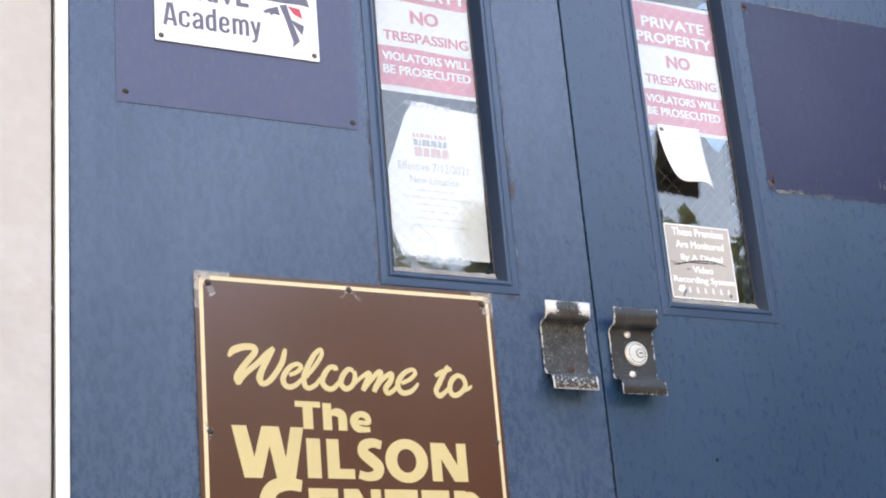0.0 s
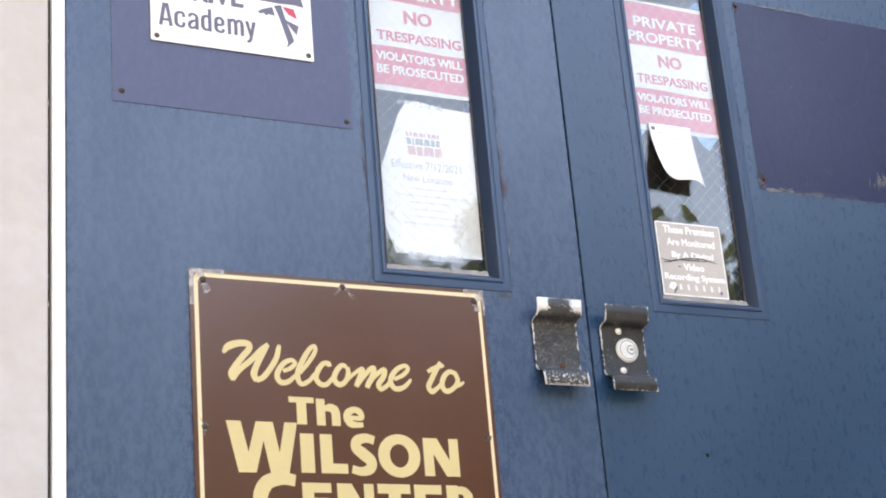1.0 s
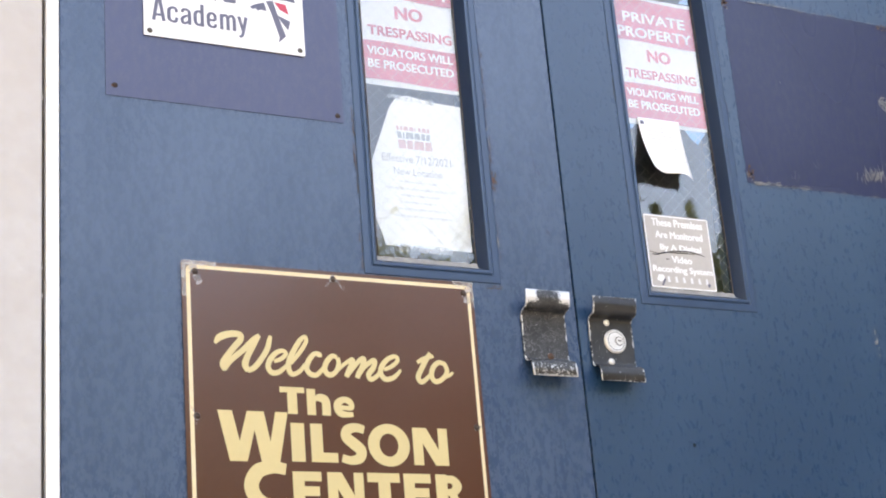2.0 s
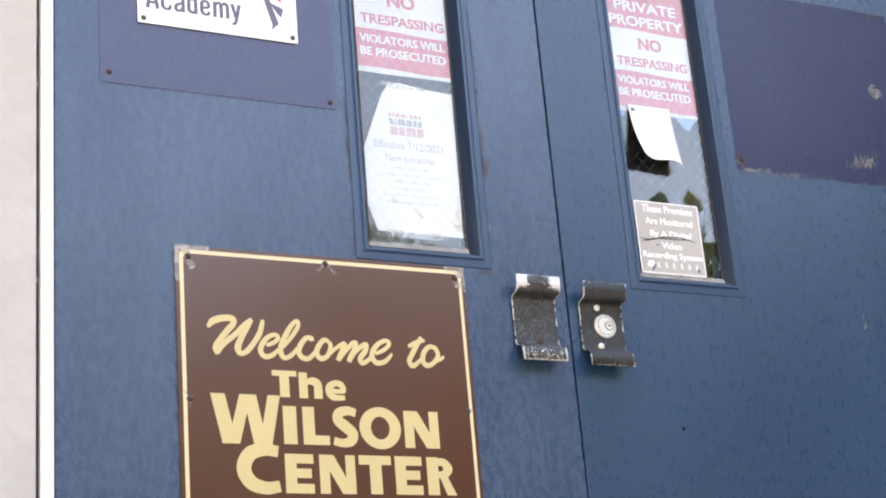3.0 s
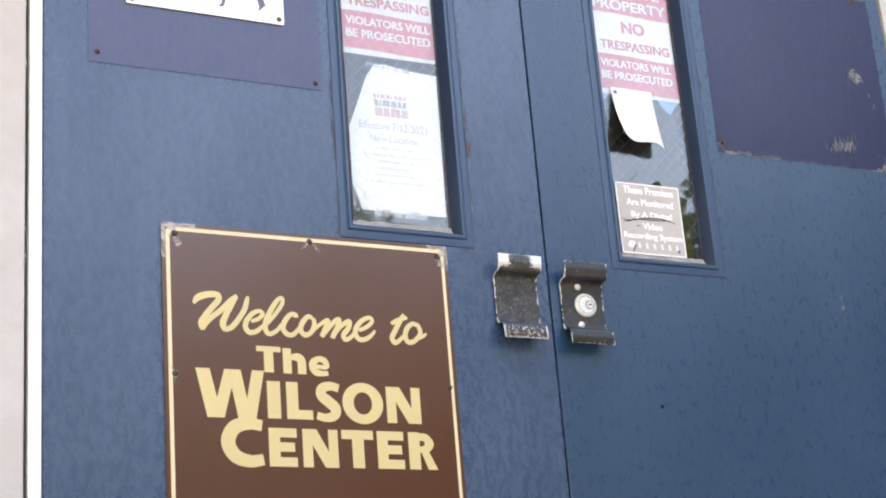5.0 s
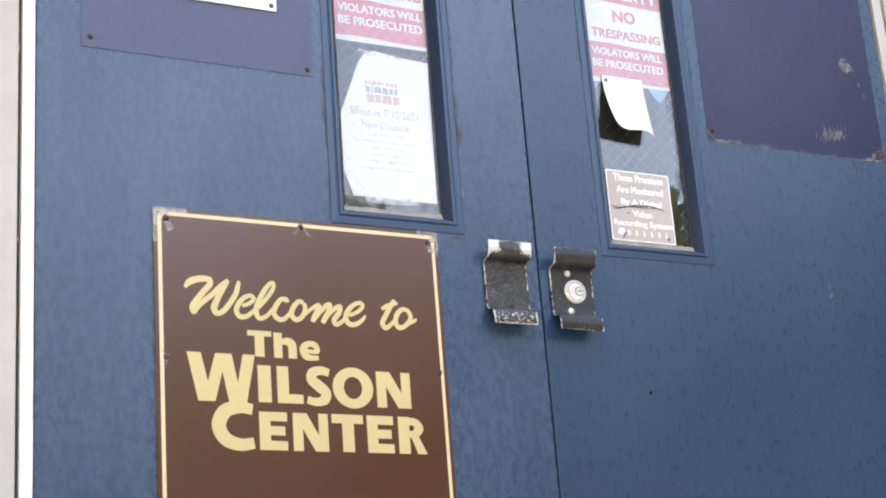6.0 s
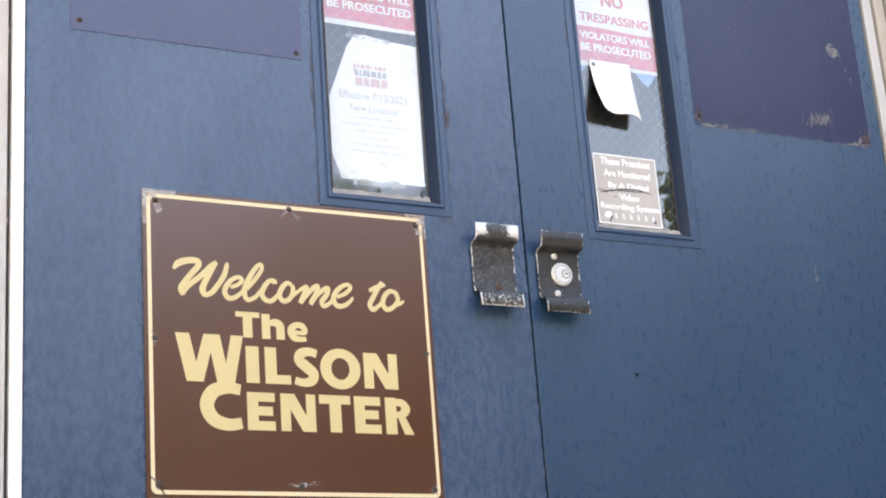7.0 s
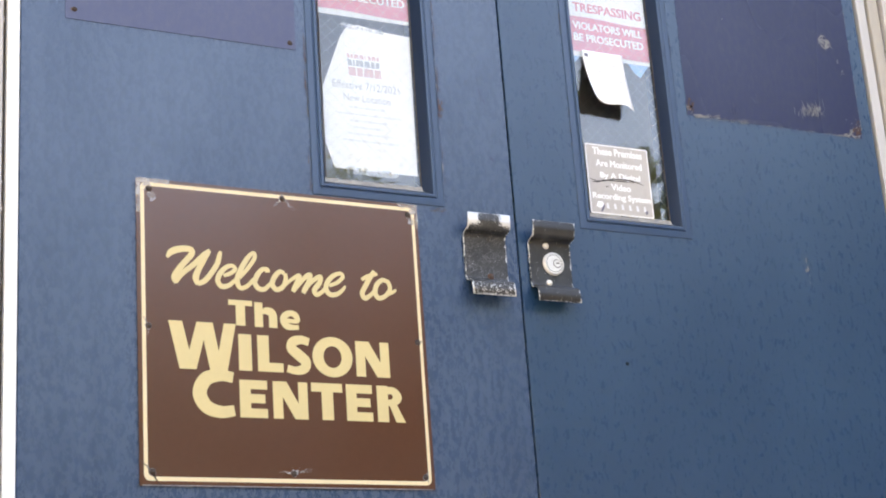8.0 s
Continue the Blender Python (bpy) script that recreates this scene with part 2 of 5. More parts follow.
def chipped(name, half_w, dots, rim, bare):
    """Black enamel on aluminium: bare metal along the side edges and the lips, in round specks, and rubbed off the upper lip's ends."""
    mat, nt, b = nodes_of(name, (0.022, 0.020, 0.019), 0.45, 0.0)
    tc = nt.nodes.new("ShaderNodeTexCoord")
    sep = nt.nodes.new("ShaderNodeSeparateXYZ")
    nt.links.new(tc.outputs["Object"], sep.inputs[0])

    def size_of(value):
        m = nt.nodes.new("ShaderNodeMath")
        m.operation = "ABSOLUTE"
        nt.links.new(value, m.inputs[0])
        return m.outputs[0]

    side, up = size_of(sep.outputs[0]), size_of(sep.outputs[2])
    cells = nt.nodes.new("ShaderNodeTexVoronoi")
    cells.inputs["Scale"].default_value = 480.0
    nt.links.new(tc.outputs["Object"], cells.inputs["Vector"])
    clumps = noise_of(nt, 70.0, (1, 1, 1), 3.0, 0.6)
    ragged_noise = noise_of(nt, 300.0, (1, 1, 1), 4.0, 0.65)
    edge = product_of(nt, ramp_of(nt, side, half_w - 0.0042, half_w - 0.0003, 0.0, rim), ramp_of(nt, clumps, 0.38, 0.60, 0.40, 1.25))
    lip = ramp_of(nt, up, 0.0705, 0.0762, 0.0, rim)
    low = ramp_of(nt, sep.outputs[2], -0.046, -0.056, 0.0, dots * 0.14)
    rub = product_of(nt, ramp_of(nt, sep.outputs[2], 0.047, 0.060, 0.0, bare), ramp_of(nt, side, 0.014, 0.029, 0.12, 1.3))
    mask = ramp_of(nt, sum_of(nt, ragged_noise, edge, lip, low, rub), 0.68, 0.71)
    pits = product_of(nt, ramp_of(nt, cells.outputs["Distance"], 0.10, 0.42, dots, 0.0), ramp_of(nt, clumps, 0.36, 0.62, 0.15, 1.0))
    soft = mix_of(nt, ramp_of(nt, noise_of(nt, 40.0), 0.3, 0.7), (0.012, 0.0115, 0.0115), (0.030, 0.029, 0.028))
    soft = mix_of(nt, pits, soft, (0.42, 0.41, 0.40))
    nt.links.new(mix_of(nt, mask, soft, (0.72, 0.71, 0.69)), b.inputs["Base Color"])
    nt.links.new(ramp_of(nt, mask, 0.0, 1.0, 0.0, 0.4), b.inputs["Metallic"])
    bump_of(nt, b, mask, 0.5, 0.0006)
    return mat


BLACK_WORN, BLACK_FAIR = chipped("chipped_black_enamel", 0.0418, 0.85, 0.25, 0.30), chipped("black_enamel", 0.0428, 0.05, 0.22, 0.0)

# ---------------------------------------------------------------- mesh helpers
ORIGIN = {}


def thing(name, at, label, category, group="", kind=""):
    ob = new(name)
    ob.location = at
    ORIGIN[ob] = Vector(at)
    return tagged(ob, label, category, group, kind)


def part(name, bm, material, parent=None, label="", smooth=False):
    """One mesh object, built in world places, hung under a thing or a part."""
    me = bpy.data.meshes.new(name)
    at = ORIGIN[parent] if parent else Vector((0, 0, 0))
    bmesh.ops.translate(bm, verts=bm.verts, vec=-at)
    if smooth:
        for f in bm.faces:
            f.smooth = True
    bm.to_mesh(me)
    bm.free()
    me.materials.append(material)
    ob = new(name, me)
    if parent:
        ob.parent = parent
    ORIGIN[ob] = at
    return tagged(ob, label)


def box(bm, x0, x1, y0, y1, z0, z1, bevel=0.0):
    made = bmesh.ops.create_cube(bm, size=1, matrix=Matrix.Translation(((x0 + x1) / 2, (y0 + y1) / 2, (z0 + z1) / 2)) @ Matrix.Diagonal((x1 - x0, y1 - y0, z1 - z0, 1)))
    if bevel:
        edges = {e for v in made["verts"] for e in v.link_edges}
        bmesh.ops.bevel(bm, geom=list(edges), offset=bevel, segments=2, affect="EDGES", profile=0.6)
    return bm


def boxed(*a, **k):
    return box(bmesh.new(), *a, **k)


def slab(bm, pts, y0, y1):
    """A plate of the outline pts (x, z; anticlockwise seen from outside), from y0 (front) to y1."""
    f = bm.faces.new([bm.verts.new((x, y0, z)) for x, z in pts])
    f.normal_update()
    if f.normal.y > 0:
        f.normal_flip()
    out = bmesh.ops.extrude_face_region(bm, geom=[f])
    bmesh.ops.translate(bm, verts=[v for v in out["geom"] if isinstance(v, bmesh.types.BMVert)], vec=(0, y1 - y0, 0))
    bmesh.ops.recalc_face_normals(bm, faces=bm.faces)
    return bm


def slabbed(pts, y0, y1):
    return slab(bmesh.new(), pts, y0, y1)


def round_rect(x0, x1, z0, z1, r, n=5):
    pts = []
    for cx, cz, a in ((x1 - r, z1 - r, 0), (x0 + r, z1 - r, 90), (x0 + r, z0 + r, 180), (x1 - r, z0 + r, 270)):
        pts += [(cx + r * math.cos(radians(a + 90 * k / n)), cz + r * math.sin(radians(a + 90 * k / n))) for k in range(n + 1)]
    return pts


def ring(bm, outer, inner, y):
    """A flat band between two outlines of the same number of points."""
    a = [bm.verts.new((x, y, z)) for x, z in outer]
    b = [bm.verts.new((x, y, z)) for x, z in inner]
    for k in range(len(a)):
        j = (k + 1) % len(a)
        bm.faces.new((a[k], b[k], b[j], a[j]))
    return bm


def sweep_frame(x0, x1, z0, z1, profile):
    """A mitred frame: the profile's rows are (inset, y)."""
    bm = bmesh.new()
    loops = []
    for u, y in profile:
        loops.append([bm.verts.new((x, y, z)) for x, z in ((x0 + u, z0 + u), (x1 - u, z0 + u), (x1 - u, z1 - u), (x0 + u, z1 - u))])
    for a, b in zip(loops, loops[1:]):
        for k in range(4):
            j = (k + 1) % 4
            bm.faces.new((a[k], a[j], b[j], b[k]))
    bmesh.ops.recalc_face_normals(bm, faces=bm.faces)
    if sum(f.normal.y * f.calc_area() for f in bm.faces) > 0:
        bmesh.ops.reverse_faces(bm, faces=bm.faces)
    return bm


def smooth_line(pts, per=6):
    """Points on a smooth curve through pts (rows of any width)."""
    p = np.array([[*q] for q in pts], float)
    p = np.vstack([2 * p[0] - p[1], p, 2 * p[-1] - p[-2]])
    out = []
    for k in range(1, len(p) - 2):
        a, b, c, d = p[k - 1 : k + 3]
        for s in range(per):
            t = s / per
            out.append(0.5 * (2 * b + (c - a) * t + (2 * a - 5 * b + 4 * c - d) * t * t + (3 * b - a - 3 * c + d) * t**3))
    out.append(p[-2])
    return out


def stroke(bm, pts, y, per=7):
    """A brush stroke: rows of x, z, width. It climbs a hair along its way, so that crossings stay clean."""
    line = smooth_line(pts, per)
    last, n = None, len(line)
    for k, (x, z, w) in enumerate(line):
        a, b = line[max(k - 1, 0)], line[min(k + 1, n - 1)]
        tx, tz = b[0] - a[0], b[1] - a[1]
        m = math.hypot(tx, tz) or 1.0
        yy = y - 0.00012 * k / n
        pair = (bm.verts.new((x - tz / m * w / 2, yy, z + tx / m * w / 2)), bm.verts.new((x + tz / m * w / 2, yy, z - tx / m * w / 2)))
        if last:
            f = bm.faces.new((last[0], last[1], pair[1], pair[0]))
        last = pair
    return bm


def lettering(words, x0, x1, z0, z1, y, bold=0.0, lean=0.0):
    """Words in the built-in font, fitted between x0 and x1 and between z0 and z1, on the plane y. Bold letters are
    laid on several times, each a hair higher and to one side, as a thick brush would."""
    cu = bpy.data.curves.new("words", "FONT")
    cu.body, cu.shear, cu.resolution_u = words, lean, 3
    ob = new("words", cu)
    bpy.context.view_layer.update()
    me = bpy.data.meshes.new_from_object(ob.evaluated_get(bpy.context.evaluated_depsgraph_get()))
    bpy.data.objects.remove(ob)
    bm = bmesh.new()
    b = bold * (z1 - z0)
    shifts = [(0, 0)] + ([(-1, 0), (1, 0), (0, 0.7), (0, -0.7), (0.7, 0.5), (-0.7, -0.5), (-0.7, 0.5), (0.7, -0.5)] if bold else [])
    xs, ys = [v.co.x for v in me.vertices], [v.co.y for v in me.vertices]
    ax, ay, bx, by = min(xs), min(ys), max(xs), max(ys)
    for k, (dx, dz) in enumerate(shifts):
        had = len(bm.verts)
        bm.from_mesh(me)
        bm.verts.ensure_lookup_table()
        for v in bm.verts[had:]:
            v.co = Vector((x0 + b + (v.co.x - ax) / (bx - ax) * (x1 - x0 - 2 * b) + dx * b, y - 0.00003 * k, z0 + b + (v.co.y - ay) / (by - ay) * (z1 - z0 - 2 * b) + dz * b))
    bpy.data.meshes.remove(me)
    return bm


def dome(bm, x, y, z, r, h, n=12, rings=3):
    """A screw head: a low dome on the plane y, bulging towards the street."""
    loops = []
    for k in range(rings):
        a = radians(90 * k / rings)
        loops.append([bm.verts.new((x + r * math.cos(a) * math.cos(2 * math.pi * j / n), y - h * math.sin(a), z + r * math.cos(a) * math.sin(2 * math.pi * j / n))) for j in range(n)])
    top = bm.verts.new((x, y - h, z))
    for a, b in zip(loops, loops[1:]):
        for j in range(n):
            bm.faces.new((a[j], a[(j + 1) % n], b[(j + 1) % n], b[j]))
    for j in range(n):
        bm.faces.new((loops[-1][j], loops[-1][(j + 1) % n], top))
    return bm


def screw(parent, x, y, z, r=0.0048, h=0.002, mat=None, label=""):
    ob = part("screw", dome(bmesh.new(), x, y, z, r, h), mat or RUST, parent, label, smooth=True)
    part("slot", boxed(x - r * 0.62, x + r * 0.62, y - h - 0.0003, y - h * 0.72, z - r * 0.11, z + r * 0.11), CAULK, ob)
    return ob


def blot(bm, x, z, rx, rz, y, seed, n=14, rough=0.45):
    """A ragged flat flake."""
    rnd = random.Random(seed)
    pts = [(x + rx * math.cos(2 * math.pi * k / n) * (1 - rough * rnd.random()), z + rz * math.sin(2 * math.pi * k / n) * (1 - rough * rnd.random())) for k in range(n)]
    f = bm.faces.new([bm.verts.new((px, y - 0.00002 * seed % 0.0001, pz)) for px, pz in pts])
    f.normal_update()
    if f.normal.y > 0:
        f.normal_flip()
    return bm


# ---------------------------------------------------------------- ground and building
GROUND = -1.35
ground = part("ground", slabbed([(-300, GROUND - 0.3), (300, GROUND - 0.3), (300, GROUND), (-300, GROUND)], -300, 300), PAVING)
tagged(ground, "worn grey paving that runs out to the horizon", "ground", kind="structure")
landing = thing("entrance_steps", (0, -0.6, GROUND), "plain grey concrete landing and steps before the doors", "steps", kind="structure")
part("landing", boxed(-2.6, 2.6, -1.35, 0.10, GROUND + 0.004, -0.03, bevel=0.012), CONCRETE, landing)
for k in range(1, 8):
    part("step", boxed(-2.6, 2.6, -1.35 - 0.29 * k, -1.352 - 0.29 * (k - 1), GROUND + 0.004, -0.03 - 0.165 * k, bevel=0.012), CONCRETE, landing)

LEFT, RIGHT, TOP = -0.886, 0.873, 2.10       # the opening between the white frame's edges
wall = wall_left = part("wall_left", boxed(-6.0, -0.912, -0.006, 0.24, GROUND + 0.004, 3.6, bevel=0.003), CREAM)
tagged(wall, "smooth cream-white painted wall beside the door frame", "wall", kind="structure")
wall = part("wall_right", boxed(0.9395, 6.0, -0.010, 0.24, GROUND + 0.004, 3.6, bevel=0.003), CREAM)
tagged(wall, "cream painted wall beside the door frame", "wall", kind="structure")
wall = part("wall_above", boxed(-0.9115, 0.939, 0.0, 0.24, TOP + 0.05, 3.6), CREAM)
tagged(wall, "cream painted wall over the doors", "wall", kind="structure")
part("trim", boxed(0.904, 0.933, -0.004, 0.20, -0.03, TOP + 0.04, bevel=0.006), BEIGE)
tagged(bpy.data.objects["trim"], "beige painted vertical trim beside the door frame", "trim", kind="structure")
for x0, x1, y0, side in ((-0.9115, -0.9065, 0.006, "left"), (0.897, 0.9035, 0.010, "right"), (0.9335, 0.939, 0.004, "outer")):
    tagged(part("joint", boxed(x0, x1, y0, 0.2, -0.03, TOP + 0.049), CAULK), "dark shadowed joint between frame and wall", "joint", kind="structure")

rnd = random.Random(77)
for k in range(9):
    z = rnd.uniform(0.3, 1.7)
    part("paint_bit", blot(bmesh.new(), -0.9118 + rnd.gauss(0, 0.0006), z, rnd.uniform(0.0006, 0.0014), rnd.uniform(0.0015, 0.007), -0.0064, 90 + k), CREAM if k % 3 else RUST_STAIN, wall_left)

tagged(part("roof", boxed(-6.0, 6.0, -0.004, 6.0, 3.605, 3.80), CREAM), "plain flat roof of the building", "roof", kind="structure")
tagged(part("wall_back", boxed(-6.0, 6.0, 5.8, 6.0, GROUND + 0.004, 3.6), CREAM), "plain rear wall of the building", "wall", kind="structure")
tagged(part("wall_end_left", boxed(-6.0, -5.8, 0.245, 5.795, GROUND + 0.004, 3.6), CREAM), "plain end wall of the building", "wall", kind="structure")
tagged(part("wall_end_right", boxed(5.8, 6.0, 0.245, 5.795, GROUND + 0.004, 3.6), CREAM), "plain end wall of the building", "wall", kind="structure")

frame_thing = thing("door_frame", (0, 0, 0), "white painted steel door frame round the double doors", "door frame", kind="structure")
part("jamb", boxed(-0.906, LEFT, -0.006, 0.14, -0.03, TOP, bevel=0.0025), WHITE, frame_thing)
part("jamb", boxed(RIGHT, 0.8965, -0.003, 0.14, -0.03, TOP, bevel=0.0025), SHADED_WHITE, frame_thing, "white jamb with its shade painted in")
# black filler added so that the gap beside the door reads as shadow
part("gap_shade", boxed(RIGHT - 0.0066, RIGHT - 0.0003, 0.014, 0.045, -0.004, TOP - 0.004), GAP_BLACK, frame_thing, "black strip that stands for shade in the door gap")
part("head", boxed(-0.906, 0.8965, -0.006, 0.14, TOP + 0.001, TOP + 0.045, bevel=0.0025), WHITE, frame_thing)
part("threshold", boxed(LEFT + 0.001, RIGHT - 0.001, -0.02, 0.14, -0.029, -0.006, bevel=0.004), STEEL, frame_thing)
part("stop", boxed(LEFT, LEFT + 0.018, 0.05, 0.09, -0.005, TOP), WHITE, frame_thing)
part("stop", boxed(RIGHT - 0.018, RIGHT, 0.05, 0.09, -0.005, TOP), WHITE, frame_thing)

for name, a in (("wall_inner_left", (-1.75, -1.70, 0.245, 3.2, -0.06, 2.7)), ("wall_inner_right", (1.70, 1.75, 0.245, 3.2, -0.06, 2.7)), ("wall_inner_back", (-1.75, 1.75, 3.205, 3.25, -0.06, 2.7))):
    tagged(part(name, boxed(*a), INSIDE), "dim tan painted wall of the unlit vestibule", "wall", kind="structure")
tagged(part("floor", boxed(-1.75, 1.75, 0.145, 3.25, -0.12, -0.065), INSIDE), "dim tan floor of the unlit vestibule", "floor", kind="structure")
tagged(part("ceiling", boxed(-1.75, 1.75, 0.245, 3.25, 2.705, 2.75), INSIDE), "dim tan ceiling of the unlit vestibule", "ceiling", kind="structure")


# ---------------------------------------------------------------- the doors
def leaf(x0, x1, z0, z1, hx0, hx1, hz0, hz1, y0, y1):
    """A door leaf with an opening for its glass: a ring in front, one behind, and the edges between."""
    bm = bmesh.new()
    def loop(y, ins):
        return ([bm.verts.new((x, y, z)) for x, z in ((x0 + ins, z0 + ins), (x1 - ins, z0 + ins), (x1 - ins, z1 - ins), (x0 + ins, z1 - ins))],
                [bm.verts.new((x, y, z)) for x, z in ((hx0, hz0), (hx1, hz0), (hx1, hz1), (hx0, hz1))])
    (fo, fi), (bo, bi) = loop(y0, 0.0012), loop(y1, 0.0)
    mid = [bm.verts.new((x, y0 + 0.0012, z)) for x, z in ((x0, z0), (x1, z0), (x1, z1), (x0, z1))]
    for k in range(4):
        j = (k + 1) % 4
        bm.faces.new((fo[k], fo[j], fi[j], fi[k]))
        bm.faces.new((bo[k], bi[k], bi[j], bo[j]))
        bm.faces.new((fi[k], fi[j], bi[j], bi[k]))
        bm.faces.new((mid[k], mid[j], fo[j], fo[k]))
        bm.faces.new((bo[k], bo[j], mid[j], mid[k]))
    bmesh.ops.recalc_face_normals(bm, faces=bm.faces)
    return bm


LITE_TOP = 1.90
GLASS_Y = 0.018
PROFILE = [(0.0, 0.0015), (0.0, -0.0010), (0.0012, -0.0020), (0.0125, -0.0024), (0.0135, -0.0010), (0.0150, -0.0010), (0.0163, -0.0042), (0.0205, -0.0044),
           (0.0218, -0.0034), (0.0220, 0.0010)]
STOP = [(0.0219, -0.0030), (0.0325, 0.0172), (0.0335, 0.0177)]     # the slope from the moulding in to the glass


def wires(x0, x1, z0, z1, y, pitch=0.0255, r=0.00024):
    bm = bmesh.new()
    for way in (1, -1):
        n0 = int((z1 - z0 + x1 - x0) / pitch) + 1
        for k in range(n0):
            c = z0 + (k + 0.35) * pitch - (x1 - x0 if way > 0 else 0)
            # z = c + way * (x - x0), cut to the pane
            xa, xb = x0, x1
            if way > 0:
                xa, xb = max(x0, x0 + z0 - c), min(x1, x0 + z1 - c)
            else:
                xa, xb = max(x0, x0 + c - z1), min(x1, x0 + c - z0)
            if xb - xa < 0.002:
                continue
            a, b = Vector((xa, y, c + way * (xa - x0))), Vector((xb, y, c + way * (xb - x0)))
            side = Vector((-(b - a).z, 0, (b - a).x)).normalized() * r
            out = [[bm.verts.new(p + s) for s in (side, -side, Vector((0, -r, 0)))] for p in (a, b)]
            for s, t in ((0, 1), (1, 2), (2, 0)):
                bm.faces.new((out[0][s], out[0][t], out[1][t], out[1][s]))
        y += 0.0009
    return bm


def door(name, x0, x1, lx0, lx1, lz0, label):
    """A leaf with its narrow wired window: x0..x1 the leaf, lx0..lx1 the window frame's outside, lz0 its foot."""
    ob = thing(name, ((x0 + x1) / 2, 0, 0), label, "door", "double doors", "structure")
    part("leaf", leaf(x0, x1, -0.004, TOP - 0.003, lx0 + 0.014, lx1 - 0.014, lz0 + 0.014, LITE_TOP - 0.014, 0.0, 0.045), BLUE_CHALKY if x0 < -0.5 else BLUE, ob)
    fr = part("window_frame", sweep_frame(lx0, lx1, lz0, LITE_TOP, PROFILE), BLUE_TRIM, ob, "blue painted metal window frame with stepped moulding")
    bevel = fr.modifiers.new("soft", "BEVEL")
    bevel.width, bevel.segments, bevel.limit_method = 0.0007, 2, "ANGLE"
    # the slope's shade comes from its darker colour
    part("glazing_stop", sweep_frame(lx0, lx1, lz0, LITE_TOP, STOP), BLUE_SHADED, ob, "blue slope beside the glass, its shade painted in")
    part("inner_frame", sweep_frame(lx0, lx1, lz0, LITE_TOP, [(0.0, 0.0455), (0.0, 0.052), (0.013, 0.052), (0.0330, 0.048), (0.0335, 0.0250)]), BLUE_TRIM, ob)
    pane = part("glass_pane", boxed(lx0 + 0.0320, lx1 - 0.0320, GLASS_Y, GLASS_Y + 0.006, lz0 + 0.0320, LITE_TOP - 0.0320), GLASS, ob, "clear wired glass")
    pane.visible_shadow = False
    part("wire_mesh", wires(lx0 + 0.0330, lx1 - 0.0330, lz0 + 0.0330, LITE_TOP - 0.0330, GLASS_Y + 0.0025), WIRE, pane, "diamond mesh of thin wire")
    # dust and old putty on the sloping foot of the frame
    bm = bmesh.new()
    rr, n, rows = random.Random(name), 40, []
    for k in range(n + 1):
        x = lx0 + 0.0315 + (lx1 - lx0 - 0.063) * k / n
        low, top = 0.0270 + rr.uniform(-0.0012, 0.0012), 0.0400 + rr.uniform(-0.0015, 0.0020)
        rows.append([bm.verts.new((x, -0.0032 + (u - 0.0220) * 1.943 - 0.0012, lz0 + u)) for u in (low, 0.0318)] + [bm.verts.new((x, GLASS_Y - 0.0006, lz0 + top)), bm.verts.new((x, GLASS_Y - 0.0002, lz0 + top))])
    for a, b in zip(rows, rows[1:]):
        for k in range(3):
            bm.faces.new((a[k], b[k], b[k + 1], a[k + 1]))
    part("glazing_putty", bm, PUTTY, ob, "dusty grey putty along the pane's foot")
    for a, b in ((lx0 + 0.0327, lx0 + 0.0347), (lx1 - 0.0347, lx1 - 0.0327)):
        part("gasket", boxed(a, b, GLASS_Y - 0.0012, GLASS_Y - 0.0003, lz0 + 0.0405, LITE_TOP - 0.0330), CAULK, ob, "dark gasket beside the pane")
    return ob


door_1 = door("door_1", LEFT + 0.002, -0.0052, -0.393, -0.1445, 1.0435, "closed blue painted steel door with a narrow wired window")
door_2 = door("door_2", -0.0022, RIGHT - 0.0070, 0.1310, 0.3775, 1.0285, "closed blue painted steel door with lock and narrow wired window")


